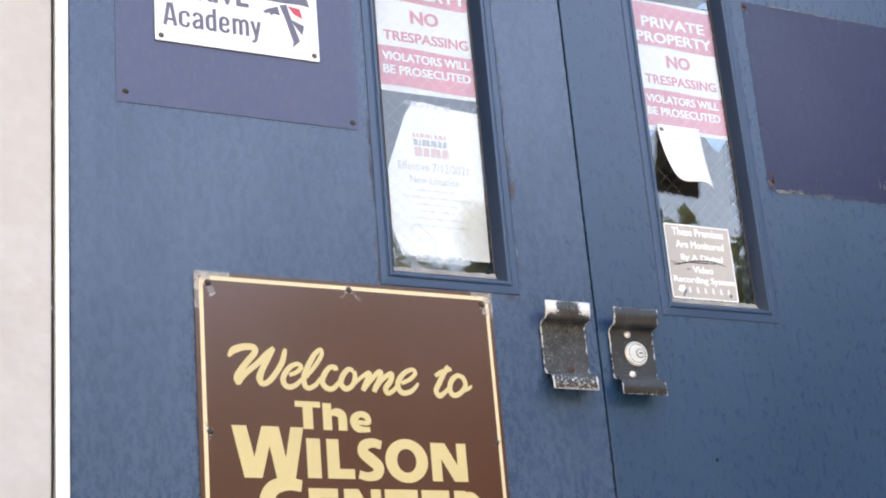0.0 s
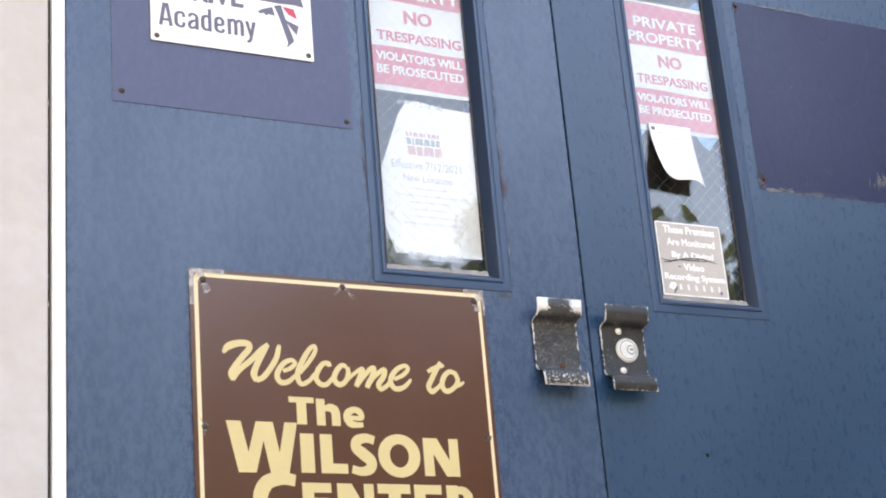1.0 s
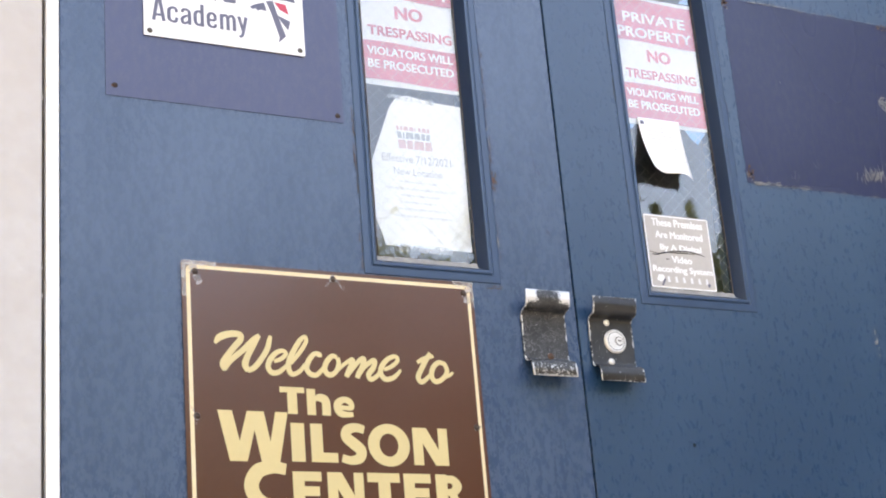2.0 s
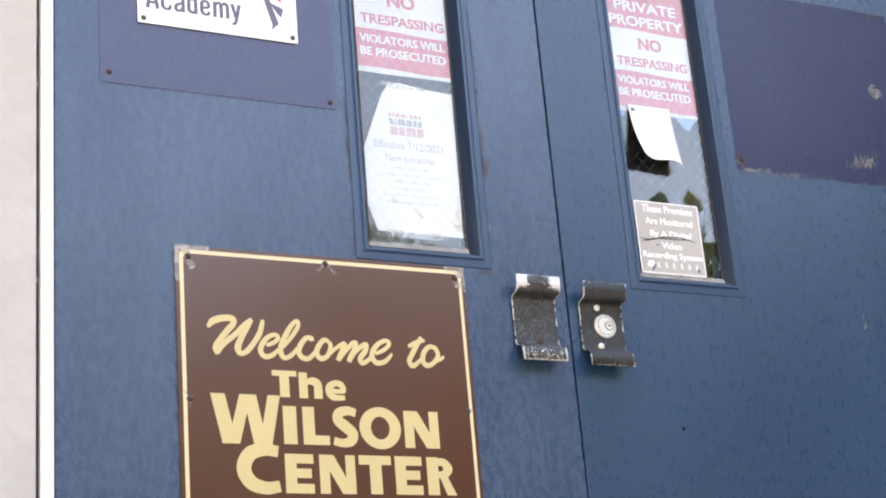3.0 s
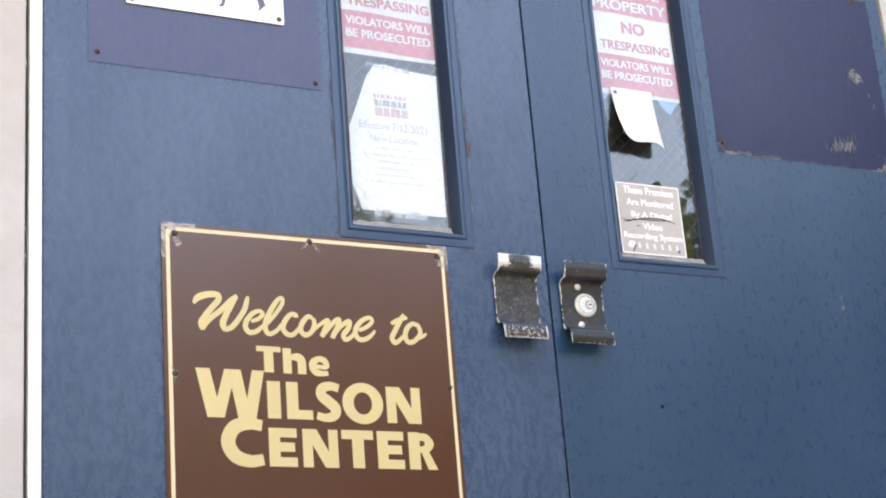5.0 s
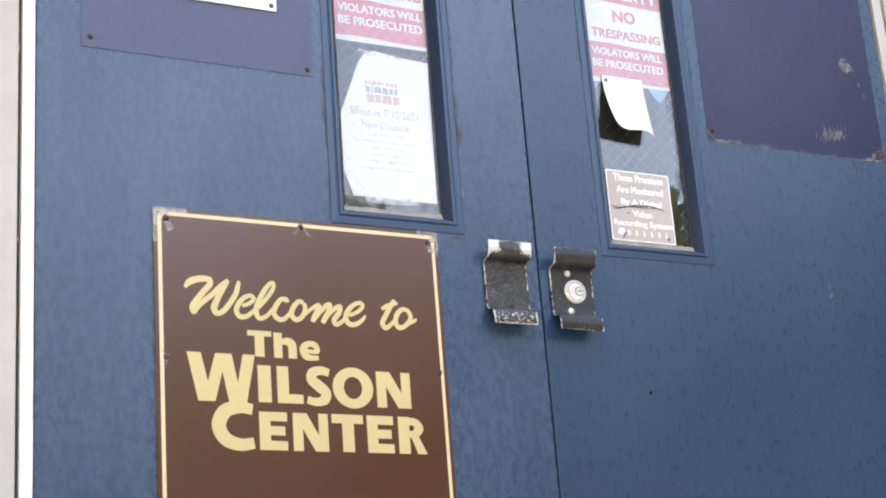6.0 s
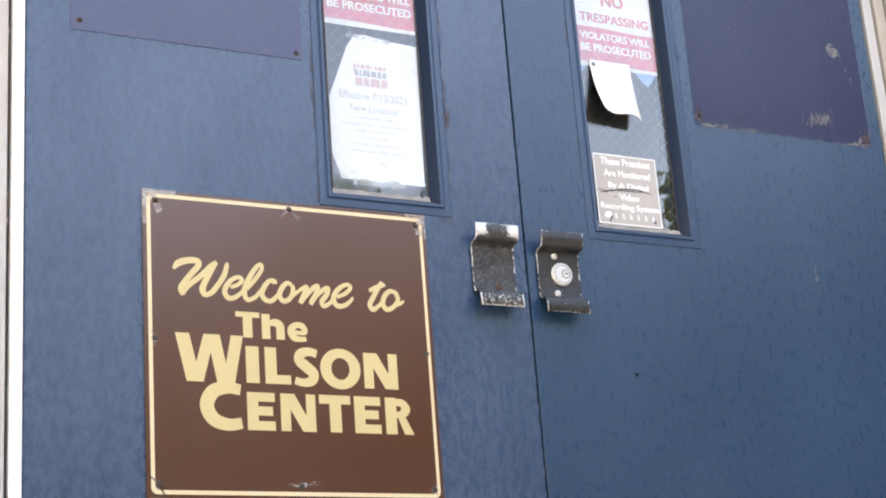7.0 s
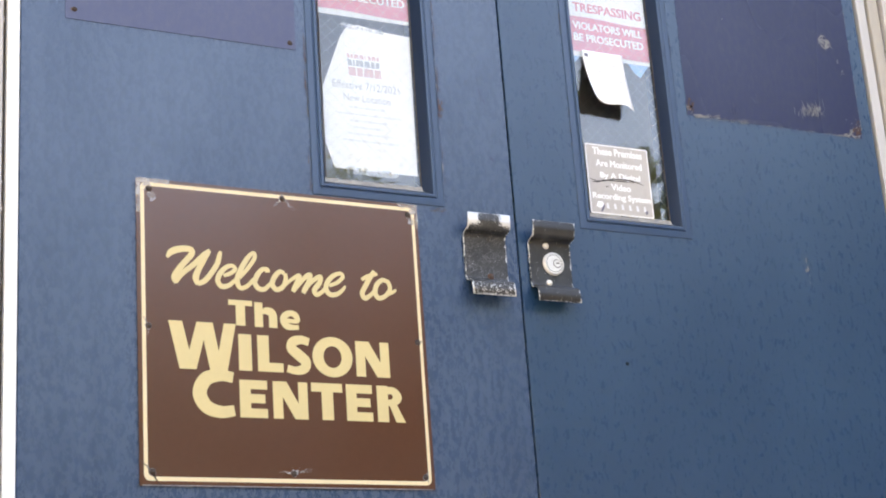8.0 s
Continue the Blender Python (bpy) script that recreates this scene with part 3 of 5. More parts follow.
def pull(parent, cx, cz, mat, half_w, label):
    """A bent plate pull: flat middle, both ends swept out and away."""
    line = []
    zt, out = 0.0745, 0.026
    line.append((-out - 0.002, zt))
    line.append((-out - 0.001, 0.058))
    for k in range(7):
        a = radians(90 * k / 6)
        line.append((-out + 0.011 * (1 - math.cos(a)), 0.056 - 0.011 * math.sin(a)))
    for k in range(1, 6):
        a = radians(90 * k / 5)
        line.append((-0.0155 + 0.0115 * math.sin(a), 0.045 - 0.010 * (1 - math.cos(a))))
    line = line + [(y, -z) for y, z in reversed(line)]
    bm = bmesh.new()
    th = 0.0024
    front, back = [], []
    for k, (y, z) in enumerate(line):
        a, b = line[max(k - 1, 0)], line[min(k + 1, len(line) - 1)]
        d = Vector((b[0] - a[0], b[1] - a[1])).normalized()
        front.append((y + d.y * th / 2, z - d.x * th / 2))
        back.append((y - d.y * th / 2, z + d.x * th / 2))
    rows = []
    for x in (-half_w, -half_w + 0.0008, half_w - 0.0008, half_w):
        rows.append([bm.verts.new((cx + x, y, cz + z)) for y, z in front + back[::-1]])
    n = len(rows[0])
    for a, b in zip(rows, rows[1:]):
        for k in range(n):
            j = (k + 1) % n
            bm.faces.new((a[k], a[j], b[j], b[k]))
    h = n // 2
    for r in (rows[0], rows[-1]):
        for k in range(h - 1):
            bm.faces.new((r[k], r[k + 1], r[n - 2 - k], r[n - 1 - k]))
    bmesh.ops.recalc_face_normals(bm, faces=bm.faces)
    me = bpy.data.meshes.new("door_handle")
    bmesh.ops.translate(bm, verts=bm.verts, vec=(-cx, 0, -cz))
    for f in bm.faces:
        f.smooth = abs(f.normal.x) < 0.5 and len(f.verts) == 4
    bm.to_mesh(me)
    bm.free()
    me.materials.append(mat)
    ob = new("door_handle", me)
    ob.parent = parent
    ob.location = Vector((cx, 0, cz)) - ORIGIN[parent]
    ORIGIN[ob] = Vector((cx, 0, cz))
    return tagged(ob, label)


PLATE_Y = -0.0053
pull_1 = pull(door_1, -0.0730, 0.9545, BLACK_WORN, 0.0418, "bent black metal pull plate with heavily chipped paint")
screw(pull_1, -0.0655, PLATE_Y, 0.9885, 0.0058, 0.0016, BLACK_WORN, "black painted screw")
screw(pull_1, -0.0660, PLATE_Y, 0.9205, 0.0062, 0.0022, RUST_STAIN, "rusty screw")
pull_2 = pull(door_2, 0.0578, 0.9515, BLACK_FAIR, 0.0428, "bent black metal pull plate with lock and edge wear")
for x, z in ((0.0510, 0.9870), (0.0520, 0.9175)):
    part("screw", dome(bmesh.new(), x, PLATE_Y, z, 0.0064, 0.0034), STEEL, pull_2, "silver round-headed screw", smooth=True)


def disc(x, z, r, y0, y1, n=28, bevel=0.001):
    bm = bmesh.new()
    rows = []
    for rr, y in ((r, y1), (r, y0 + bevel), (r - bevel, y0)):
        rows.append([bm.verts.new((x + rr * math.cos(2 * math.pi * k / n), y, z + rr * math.sin(2 * math.pi * k / n))) for k in range(n)])
    for a, b in zip(rows, rows[1:]):
        for k in range(n):
            bm.faces.new((a[k], a[(k + 1) % n], b[(k + 1) % n], b[k]))
    bm.faces.new(rows[-1])
    bmesh.ops.recalc_face_normals(bm, faces=bm.faces)
    return bm


lock = part("lock", disc(0.0630, 0.9535, 0.0215, -0.0105, -0.005, bevel=0.003), STEEL, pull_2, "round silver lock cylinder")
part("collar", ring(bmesh.new(), [(0.063 + 0.0165 * math.cos(k * math.pi / 14), 0.9535 + 0.0165 * math.sin(k * math.pi / 14)) for k in range(28)],
                    [(0.063 + 0.0155 * math.cos(k * math.pi / 14), 0.9535 + 0.0155 * math.sin(k * math.pi / 14)) for k in range(28)], -0.01056), CAULK, lock)
part("collar", ring(bmesh.new(), [(0.0685 + 0.0082 * math.cos(k * math.pi / 10), 0.9535 + 0.0082 * math.sin(k * math.pi / 10)) for k in range(20)],
                    [(0.0685 + 0.0066 * math.cos(k * math.pi / 10), 0.9535 + 0.0066 * math.sin(k * math.pi / 10)) for k in range(20)], -0.01058), CAULK, lock)
part("key_plug", disc(0.0685, 0.9535, 0.0068, -0.0122, -0.0104, 20, 0.0006), STEEL, lock)
part("keyhole", boxed(0.0655, 0.0722, -0.01245, -0.0119, 0.9526, 0.9547), HOLE, lock)

# ---------------------------------------------------------------- the welcome sign
SCRIPT = {  # brush letters: rows of x, z, width in millimetres from the sign's lower left corner
    "W": [[(49, 367, 4.9), (57, 377, 10.8), (73, 383, 10.8), (89, 383, 9.8), (90, 375, 9.8), (80, 363, 9.8), (68, 348, 9.8), (61, 335, 10.8), (64, 325, 7.8)],
          [(62, 326, 7.8), (73, 341, 8.8), (93, 358, 8.8), (110, 375, 8.8), (121, 384, 6.9)],
          [(119, 382, 7.8), (110, 367, 9.8), (101, 350, 9.8), (96, 336, 10.8), (100, 325, 7.8)],
          [(99, 326, 7.8), (111, 332, 8.8), (124, 348, 8.8), (133, 363, 8.8), (137, 377, 7.8), (139, 384, 4.9)]],
    "e": [[(143, 343, 5.9), (155, 348, 6.9), (163, 356, 6.9), (158, 361, 6.9), (147, 357, 7.8), (137, 346, 8.8), (133, 334, 8.8), (139, 325, 8.8), (151, 327, 7.8), (164, 338, 5.9)]],
    "l": [[(170, 341, 5.9), (186, 360, 6.9), (197, 377, 6.9), (196, 386, 5.9), (187, 379, 7.8), (176, 362, 8.8), (167, 343, 8.8), (167, 330, 8.8), (173, 324, 7.8), (185, 330, 6.9), (194, 341, 5.9)]],
    "c": [[(219, 354, 7.8), (218, 359, 7.8), (209, 358, 7.8), (200, 347, 8.8), (196, 335, 8.8), (202, 326, 8.8), (212, 325, 7.8), (222, 334, 6.9), (230, 342, 5.9)]],
    "o": [[(248, 355, 6.9), (240, 357, 7.8), (231, 348, 8.8), (226, 335, 8.8), (233, 326, 8.8), (244, 331, 7.8), (250, 344, 7.8), (249, 355, 6.9)]],
    "m": [[(248, 334, 4.9), (260, 345, 5.9), (274, 353, 7.8), (271, 343, 8.8), (265, 331, 8.8), (262, 324, 7.8)],
          [(263, 326, 6.9), (274, 339, 6.9), (287, 353, 7.8), (294, 355, 7.8), (290, 342, 8.8), (283, 330, 8.8), (280, 323, 7.8)],
          [(281, 325, 6.9), (292, 340, 6.9), (305, 351, 7.8), (312, 353, 7.8), (309, 342, 8.8), (300, 330, 8.8), (303, 322, 7.8), (314, 328, 6.9), (322, 338, 5.9)]],
    "e2": [[(327, 339, 5.9), (342, 346, 6.9), (352, 356, 6.9), (348, 362, 6.9), (335, 357, 7.8), (324, 345, 8.8), (321, 333, 8.8), (328, 324, 8.8), (341, 326, 7.8), (352, 335, 5.9), (356, 341, 3.9)]],
    "t": [[(411, 371, 7.8), (402, 359, 8.8), (392, 342, 8.8), (386, 330, 8.8), (391, 322, 8.8), (401, 328, 6.9), (412, 339, 5.9)],
          [(386, 354, 5.9), (399, 361, 7.8), (416, 366, 4.9)]],
    "o2": [[(432, 355, 7.8), (424, 356, 7.8), (414, 347, 8.8), (410, 333, 8.8), (416, 324, 8.8), (428, 328, 7.8), (438, 341, 7.8), (435, 353, 7.8), (431, 356, 5.9)],
          [(433, 331, 4.9), (443, 336, 5.9), (449, 341, 3.9)]],
}

SX, SZ = -0.6995, 0.5434          # the sign's lower left corner
sign = thing("welcome_sign", (SX + 0.249, 0, SZ), "square brown sign with yellow lettering screwed to the door", "sign")
panel = part("panel", slabbed(round_rect(SX, SX + 0.4985, SZ, SZ + 0.4975, 0.003), -0.0035, -0.0002), BROWN, sign, "glossy brown enamelled panel")
part("border", ring(bmesh.new(), round_rect(SX + 0.0068, SX + 0.4925, SZ + 0.0080, SZ + 0.4915, 0.010), round_rect(SX + 0.0132, SX + 0.4868, SZ + 0.0146, SZ + 0.4850, 0.008), -0.0037), PALE, panel, "pale yellow border line")
LETTER_Y = -0.0039


def inked(name, rows, label=""):
    bm = bmesh.new()
    for k, row in enumerate(rows):
        stroke(bm, [(SX + x / 1000, SZ + z / 1000, w / 1000) for x, z, w in row], LETTER_Y - 0.00015 * k)
    return part(name, bm, YELLOW, panel, label)


for key, rows in SCRIPT.items():
    inked("script_letter", rows)

OUTLINES = {
    "I": [(0, 0), (1, 0), (1, 1), (0, 1)],
    "L": [(0, 0), (1, 0), (1, 0.25), (0.45, 0.25), (0.45, 1), (0, 1)],
    "E": [(0, 0), (1, 0), (1, 0.245), (0.40, 0.245), (0.40, 0.39), (0.92, 0.39), (0.92, 0.63), (0.40, 0.63), (0.40, 0.76), (1, 0.76), (1, 1), (0, 1)],
    "N": [(0, 0), (0.28, 0), (0.28, 0.58), (0.62, 0), (1, 0), (1, 1), (0.73, 1), (0.73, 0.42), (0.40, 1), (0, 1)],
    "W": [(0.155, 0), (0.40, 0), (0.515, 0.62), (0.60, 0), (0.86, 0), (1, 1), (0.82, 1), (0.735, 0.40), (0.655, 1), (0.415, 1), (0.30, 0.40), (0.205, 1), (0, 1)],
    "T": [(0.325, 0), (0.695, 0), (0.695, 0.76), (1, 0.76), (1, 1), (0, 1), (0, 0.76), (0.325, 0.76)],
    "t_wide": [(0.30, 0), (0.69, 0), (0.69, 0.79), (1, 0.79), (1, 1), (0, 1), (0, 0.79), (0.30, 0.79)],
    "leg": [(0.42, 0.50), (0.70, 0.50), (1.0, 0), (0.66, 0)],
    "h_stem": [(0, 0), (0.37, 0), (0.37, 1), (0, 1)],
    "stem": [(0, 0), (0.40, 0), (0.40, 1), (0, 1)],
}
# open letters: rows of x, z and width, as shares of the letter's box
BENT = {
    "S": [(0.93, 0.845, 0.30), (0.62, 0.895, 0.32), (0.30, 0.83, 0.36), (0.24, 0.66, 0.38), (0.50, 0.51, 0.42), (0.77, 0.34, 0.40), (0.70, 0.16, 0.36), (0.38, 0.10, 0.30), (0.05, 0.15, 0.28)],
    "C": [(0.97, 0.845, 0.25), (0.66, 0.885, 0.28), (0.32, 0.79, 0.32), (0.165, 0.50, 0.33), (0.32, 0.22, 0.32), (0.66, 0.115, 0.28), (0.985, 0.155, 0.25)],
    "bowl": [(0.36, 0.87, 0.24), (0.60, 0.86, 0.26), (0.74, 0.70, 0.32), (0.60, 0.55, 0.26), (0.36, 0.53, 0.20)],
    "arch": [(0.30, 0.56, 0.10), (0.50, 0.665, 0.30), (0.72, 0.63, 0.36), (0.815, 0.48, 0.37), (0.815, 0.0, 0.37)],
    "e": [(0.34, 0.47, 0.20), (0.86, 0.47, 0.22), (0.78, 0.78, 0.30), (0.50, 0.87, 0.28), (0.24, 0.70, 0.34), (0.19, 0.44, 0.36), (0.34, 0.18, 0.34), (0.62, 0.12, 0.26), (0.93, 0.14, 0.22)],
}


def block_letter(kinds, x0, x1, z0, z1):
    """A bold letter of straight and bent strokes in its box (millimetres on the sign's panel)."""
    bm = bmesh.new()
    at = lambda u, v: (x0 + u * (x1 - x0), z0 + v * (z1 - z0))
    for k, kind in enumerate(kinds.split("+")):
        y = LETTER_Y - 0.00015 * k
        if kind in OUTLINES:
            f = bm.faces.new([bm.verts.new((p[0], y, p[1])) for p in (at(u, v) for u, v in OUTLINES[kind])])
            f.normal_update()
            bmesh.ops.triangulate(bm, faces=[f])
        elif kind == "O":
            outer = [(math.cos(2 * math.pi * j / 40), math.sin(2 * math.pi * j / 40)) for j in range(40)]
            ring(bm, [at(0.5 + 0.5 * c, 0.5 + 0.5 * s) for c, s in outer], [at(0.5 + 0.225 * c, 0.5 + 0.27 * s) for c, s in outer], y)
        else:
            stroke(bm, [(*at(u, v), w * (x1 - x0)) for u, v, w in BENT[kind]], y)
    return part("block_letter", bm, YELLOW, panel)


for kinds, x0, x1, z0, z1 in (
        ("t_wide", -0.5500, -0.5095, 0.8045, 0.8470), ("h_stem+arch", -0.5060, -0.4675, 0.8040, 0.8455), ("e", -0.4625, -0.4275, 0.8030, 0.8345),
        ("W", -0.6505, -0.5385, 0.7290, 0.8065), ("I", -0.5350, -0.5130, 0.7305, 0.7905), ("L", -0.5030, -0.4595, 0.7305, 0.7905), ("S", -0.4550, -0.4105, 0.7280, 0.7935),
        ("O", -0.4085, -0.3375, 0.7265, 0.7945), ("N", -0.3315, -0.2710, 0.7300, 0.7900),
        ("C", -0.6130, -0.5435, 0.6530, 0.7300), ("E", -0.5355, -0.4890, 0.6545, 0.7155), ("N", -0.4795, -0.4200, 0.6545, 0.7155), ("T", -0.4135, -0.3590, 0.6550, 0.7160),
        ("E", -0.3525, -0.3060, 0.6550, 0.7160), ("stem+bowl+leg", -0.2975, -0.2475, 0.6550, 0.7160)):
    block_letter(kinds, x0, x1, z0, z1)

# fine cracks round each screw: the way they run, in degrees, and their length
WINGS = [[(200, 0.014), (95, 0.012)], [(-42, 0.030), (222, 0.024), (95, 0.010), (-8, 0.012)], [(250, 0.012), (10, 0.012)], [(260, 0.016), (120, 0.020)], [(20, 0.010)],
         [(135, 0.020)], [(12, 0.036), (174, 0.026), (100, 0.010), (40, 0.014)], [(60, 0.012), (300, 0.014)]]
for n, (x, z, spread) in enumerate(((-0.6785, 1.0240, 2), (-0.4501, 1.0285, 1), (-0.2188, 1.0215, 2), (-0.6822, 0.7955, 1), (-0.2160, 0.7940, 0), (-0.6793, 0.5650, 1), (-0.4491, 0.5668, 1), (-0.2173, 0.5650, 1))):
    screw(sign, x, -0.0037, z, 0.0052, 0.0024, RUST, "dark rusty screw head")
    # dried sealant and fine cracks round the screw
    bm = bmesh.new()
    if spread == 2:
        blot(bm, x + (0.004 if x < -0.5 else 0.006), z - 0.012, 0.009, 0.010, -0.0041, 11 + n)
        blot(bm, x - 0.004 if x < -0.5 else x + 0.008, z + 0.006, 0.009, 0.008, -0.0040, 31 + n)
    else:
        blot(bm, x, z, 0.0075, 0.0075, -0.0040, 51 + n)
    part("sealant", bm, SEAL, sign, "smear of dried clear sealant")
    bm = bmesh.new()
    for k, (deg, r) in enumerate(WINGS[n]):
        a = radians(deg)
        for fan in (-0.10, 0.03, 0.14):
            q = r * (1 - 1.6 * abs(fan))
            stroke(bm, [(x + 0.003 * math.cos(a), z + 0.003 * math.sin(a), 0.0024), (x + q * 0.5 * math.cos(a + fan * 0.7), z + q * 0.5 * math.sin(a + fan * 0.7), 0.0013), (x + q * math.cos(a + fan), z + q * math.sin(a + fan), 0.0003)], -0.00425 - 0.00013 * (fan > 0) - 0.00001 * k, 3)
    if WINGS[n]:
        tagged(part("crack", bm, CRACK, sign), "fine cracks round the screw", kind="stuff")
bm = bmesh.new()
box(bm, SX - 0.0005, SX + 0.055, -0.0039, -0.0036, SZ + 0.4905, SZ + 0.4985)
box(bm, SX - 0.0005, SX + 0.0065, -0.0039, -0.0036, SZ + 0.44, SZ + 0.4900)
part("sealant", bm, TAPE, sign, "clear tape over the sign's corner")
part("edge_strip", boxed(SX + 0.004, SX + 0.494, -0.00385, -0.0034, SZ + 0.0004, SZ + 0.0020), FLAKE, sign, "pale worn lower edge")
part("stain", stroke(bmesh.new(), [(SX + 0.020, SZ + 0.020, 0.003), (SX + 0.026, SZ + 0.010, 0.0022), (SX + 0.033, SZ + 0.001, 0.0012)], -0.0043), RUST, sign, "dark drip below the screw")
part("stain", stroke(bmesh.new(), [(SX + 0.001, SZ + 0.040, 0.001), (SX + 0.008, SZ + 0.033, 0.0016), (SX + 0.018, SZ + 0.025, 0.0012)], -0.0043), RUST, sign, "dark crack beside the screw")
part("sealant", boxed(SX + 0.462, SX + 0.4992, -0.0039, -0.0036, SZ + 0.4885, SZ + 0.4985), TAPE, sign, "clear tape over the sign's corner")
part("sealant", boxed(SX + 0.4935, SX + 0.4992, -0.0039, -0.0036, SZ + 0.455, SZ + 0.4880), TAPE, sign)

# ---------------------------------------------------------------- navy board and the school's sign
board = thing("backing_board", (-0.612, 0, 1.307), "thin faded navy board screwed to the blue door", "board")
part("sheet", slabbed(round_rect(-0.8125, -0.4120, 1.3065, 1.72, 0.001), -0.0013, -0.0002), NAVY, board)
for x, z in ((-0.7975, 1.3245), (-0.4225, 1.3185), (-0.7965, 1.702), (-0.424, 1.702)):
    screw(board, x, -0.0013, z, 0.0046, 0.0020, RUST)
bm = bmesh.new()
blot(bm, -0.800, 1.3235, 0.0055, 0.0032, -0.00145, 7)
part("stain", bm, RUST_STAIN, board, "rust stain")

school = thing("academy_sign", (-0.6125, 0, 1.419), "white plastic sign with slate lettering and bird emblem", "sign")
sheet = part("panel", slabbed(round_rect(-0.7500, -0.4755, 1.4190, 1.62, 0.002), -0.0048, -0.0024), SIGN_WHITE, school)
# narrow bold letters: strokes of x and z as shares of the letter's width and the small letters' height, and width in millimetres
NARROW = {
    "A": [[(0.13, 0, 6.0), (0.42, 1.38, 6.0)], [(0.87, 0, 6.0), (0.58, 1.38, 6.0)], [(0.22, 0.36, 4.6), (0.78, 0.36, 4.6)]],
    "c": [[(0.85, 0.66, 5.6), (0.78, 0.88, 5.0), (0.50, 0.93, 4.6), (0.19, 0.80, 5.8), (0.16, 0.50, 6.2), (0.19, 0.20, 5.8), (0.50, 0.07, 4.6), (0.78, 0.12, 5.0), (0.85, 0.34, 5.6)]],
    "a": [[(0.16, 0.72, 5.2), (0.25, 0.89, 5.0), (0.52, 0.93, 4.6), (0.80, 0.82, 5.6), (0.84, 0.55, 6.0), (0.84, 0.0, 6.0)],
          [(0.80, 0.55, 3.6), (0.45, 0.50, 4.6), (0.17, 0.34, 5.8), (0.20, 0.12, 5.4), (0.45, 0.07, 4.6), (0.80, 0.22, 3.6)]],
    "d": [[(0.83, 0, 6.0), (0.83, 1.38, 6.0)], [(0.80, 0.80, 3.6), (0.52, 0.93, 4.6), (0.20, 0.80, 5.8), (0.16, 0.50, 6.2), (0.20, 0.20, 5.8), (0.52, 0.07, 4.6), (0.80, 0.20, 3.6)]],
    "e": [[(0.22, 0.50, 4.2), (0.82, 0.50, 4.2)], [(0.83, 0.50, 5.4), (0.80, 0.80, 5.6), (0.50, 0.93, 4.6), (0.19, 0.80, 5.8), (0.16, 0.50, 6.2), (0.19, 0.20, 5.8), (0.50, 0.07, 4.6), (0.80, 0.12, 4.8), (0.86, 0.28, 5.2)]],
    "m": [[(0.11, 0, 6.0), (0.11, 0.98, 6.0)], [(0.12, 0.72, 3.0), (0.28, 0.91, 4.8), (0.44, 0.88, 5.4), (0.50, 0.65, 6.0), (0.50, 0, 6.0)], [(0.52, 0.72, 3.0), (0.66, 0.91, 4.8), (0.83, 0.88, 5.4), (0.89, 0.65, 6.0), (0.89, 0, 6.0)]],
    "y": [[(0.15, 0.98, 6.0), (0.52, 0.08, 5.2)], [(0.85, 0.98, 6.0), (0.56, 0.10, 5.6), (0.40, -0.22, 5.2), (0.12, -0.30, 4.4)]],
}
for letter, x0, x1 in (("A", -0.7370, -0.7140), ("c", -0.7115, -0.6927), ("a", -0.6892, -0.6712), ("d", -0.6673, -0.6495), ("e", -0.6450, -0.6275), ("m", -0.6228, -0.5950), ("y", -0.5925, -0.5745)):
    bm = bmesh.new()
    for k, row in enumerate(NARROW[letter]):
        stroke(bm, [(x0 + u * (x1 - x0), 1.4470 + v * 0.0292, w / 1000) for u, v, w in row], -0.0050 - 0.00015 * k)
    part("letter", bm, SLATE, sheet, "slate grey letter")
part("lettering", lettering("STRIVE", -0.7300, -0.5935, 1.4975, 1.5400, -0.0050, 0.045), SLATE, sheet, "slate grey word on the white panel")
for pts, mat, label in (
        ([(-0.5410, 1.5120), (-0.5285, 1.5150), (-0.5215, 1.4900), (-0.5080, 1.4510), (-0.5220, 1.4370), (-0.5195, 1.4470), (-0.5245, 1.4640), (-0.5330, 1.4920)], SLATE, "dark tail feather of the emblem"),
        ([(-0.5235, 1.4895), (-0.4990, 1.4800), (-0.5035, 1.4625), (-0.5130, 1.4740)], SLATE, "dark feather of the emblem"),
        ([(-0.5270, 1.5130), (-0.5060, 1.5105), (-0.5010, 1.4920), (-0.5165, 1.4990)], RED, "red feather of the emblem"),
        ([(-0.5700, 1.4970), (-0.5610, 1.5030), (-0.5440, 1.5090), (-0.5400, 1.4930), (-0.5510, 1.4945), (-0.5560, 1.4910), (-0.5595, 1.4960), (-0.5650, 1.4930)], SLATE, "dark wing tip of the emblem"),
        ([(-0.5730, 1.5180), (-0.5340, 1.5170), (-0.5050, 1.5180), (-0.4885, 1.5160), (-0.4955, 1.5450), (-0.5600, 1.5480)], SLATE, "dark wing of the emblem")):
    bm = bmesh.new()
    f = bm.faces.new([bm.verts.new((x, -0.0051, z)) for x, z in pts])
    f.normal_update()
    bmesh.ops.triangulate(bm, faces=[f])
    part("emblem_piece", bm, mat, sheet, label)
for x, z in ((-0.7405, 1.4275), (-0.4845, 1.4285), (-0.7405, 1.611), (-0.4845, 1.611)):
    screw(school, x, -0.0048, z, 0.0047, 0.0018, OLD_STEEL, "tarnished round screw head")

# ---------------------------------------------------------------- the dark patch on the other door
patch = thing("paint_patch", (0.616, 0, 1.286), "dark navy patch with chipped edges where a board was", "paint patch")
rnd = random.Random(31)


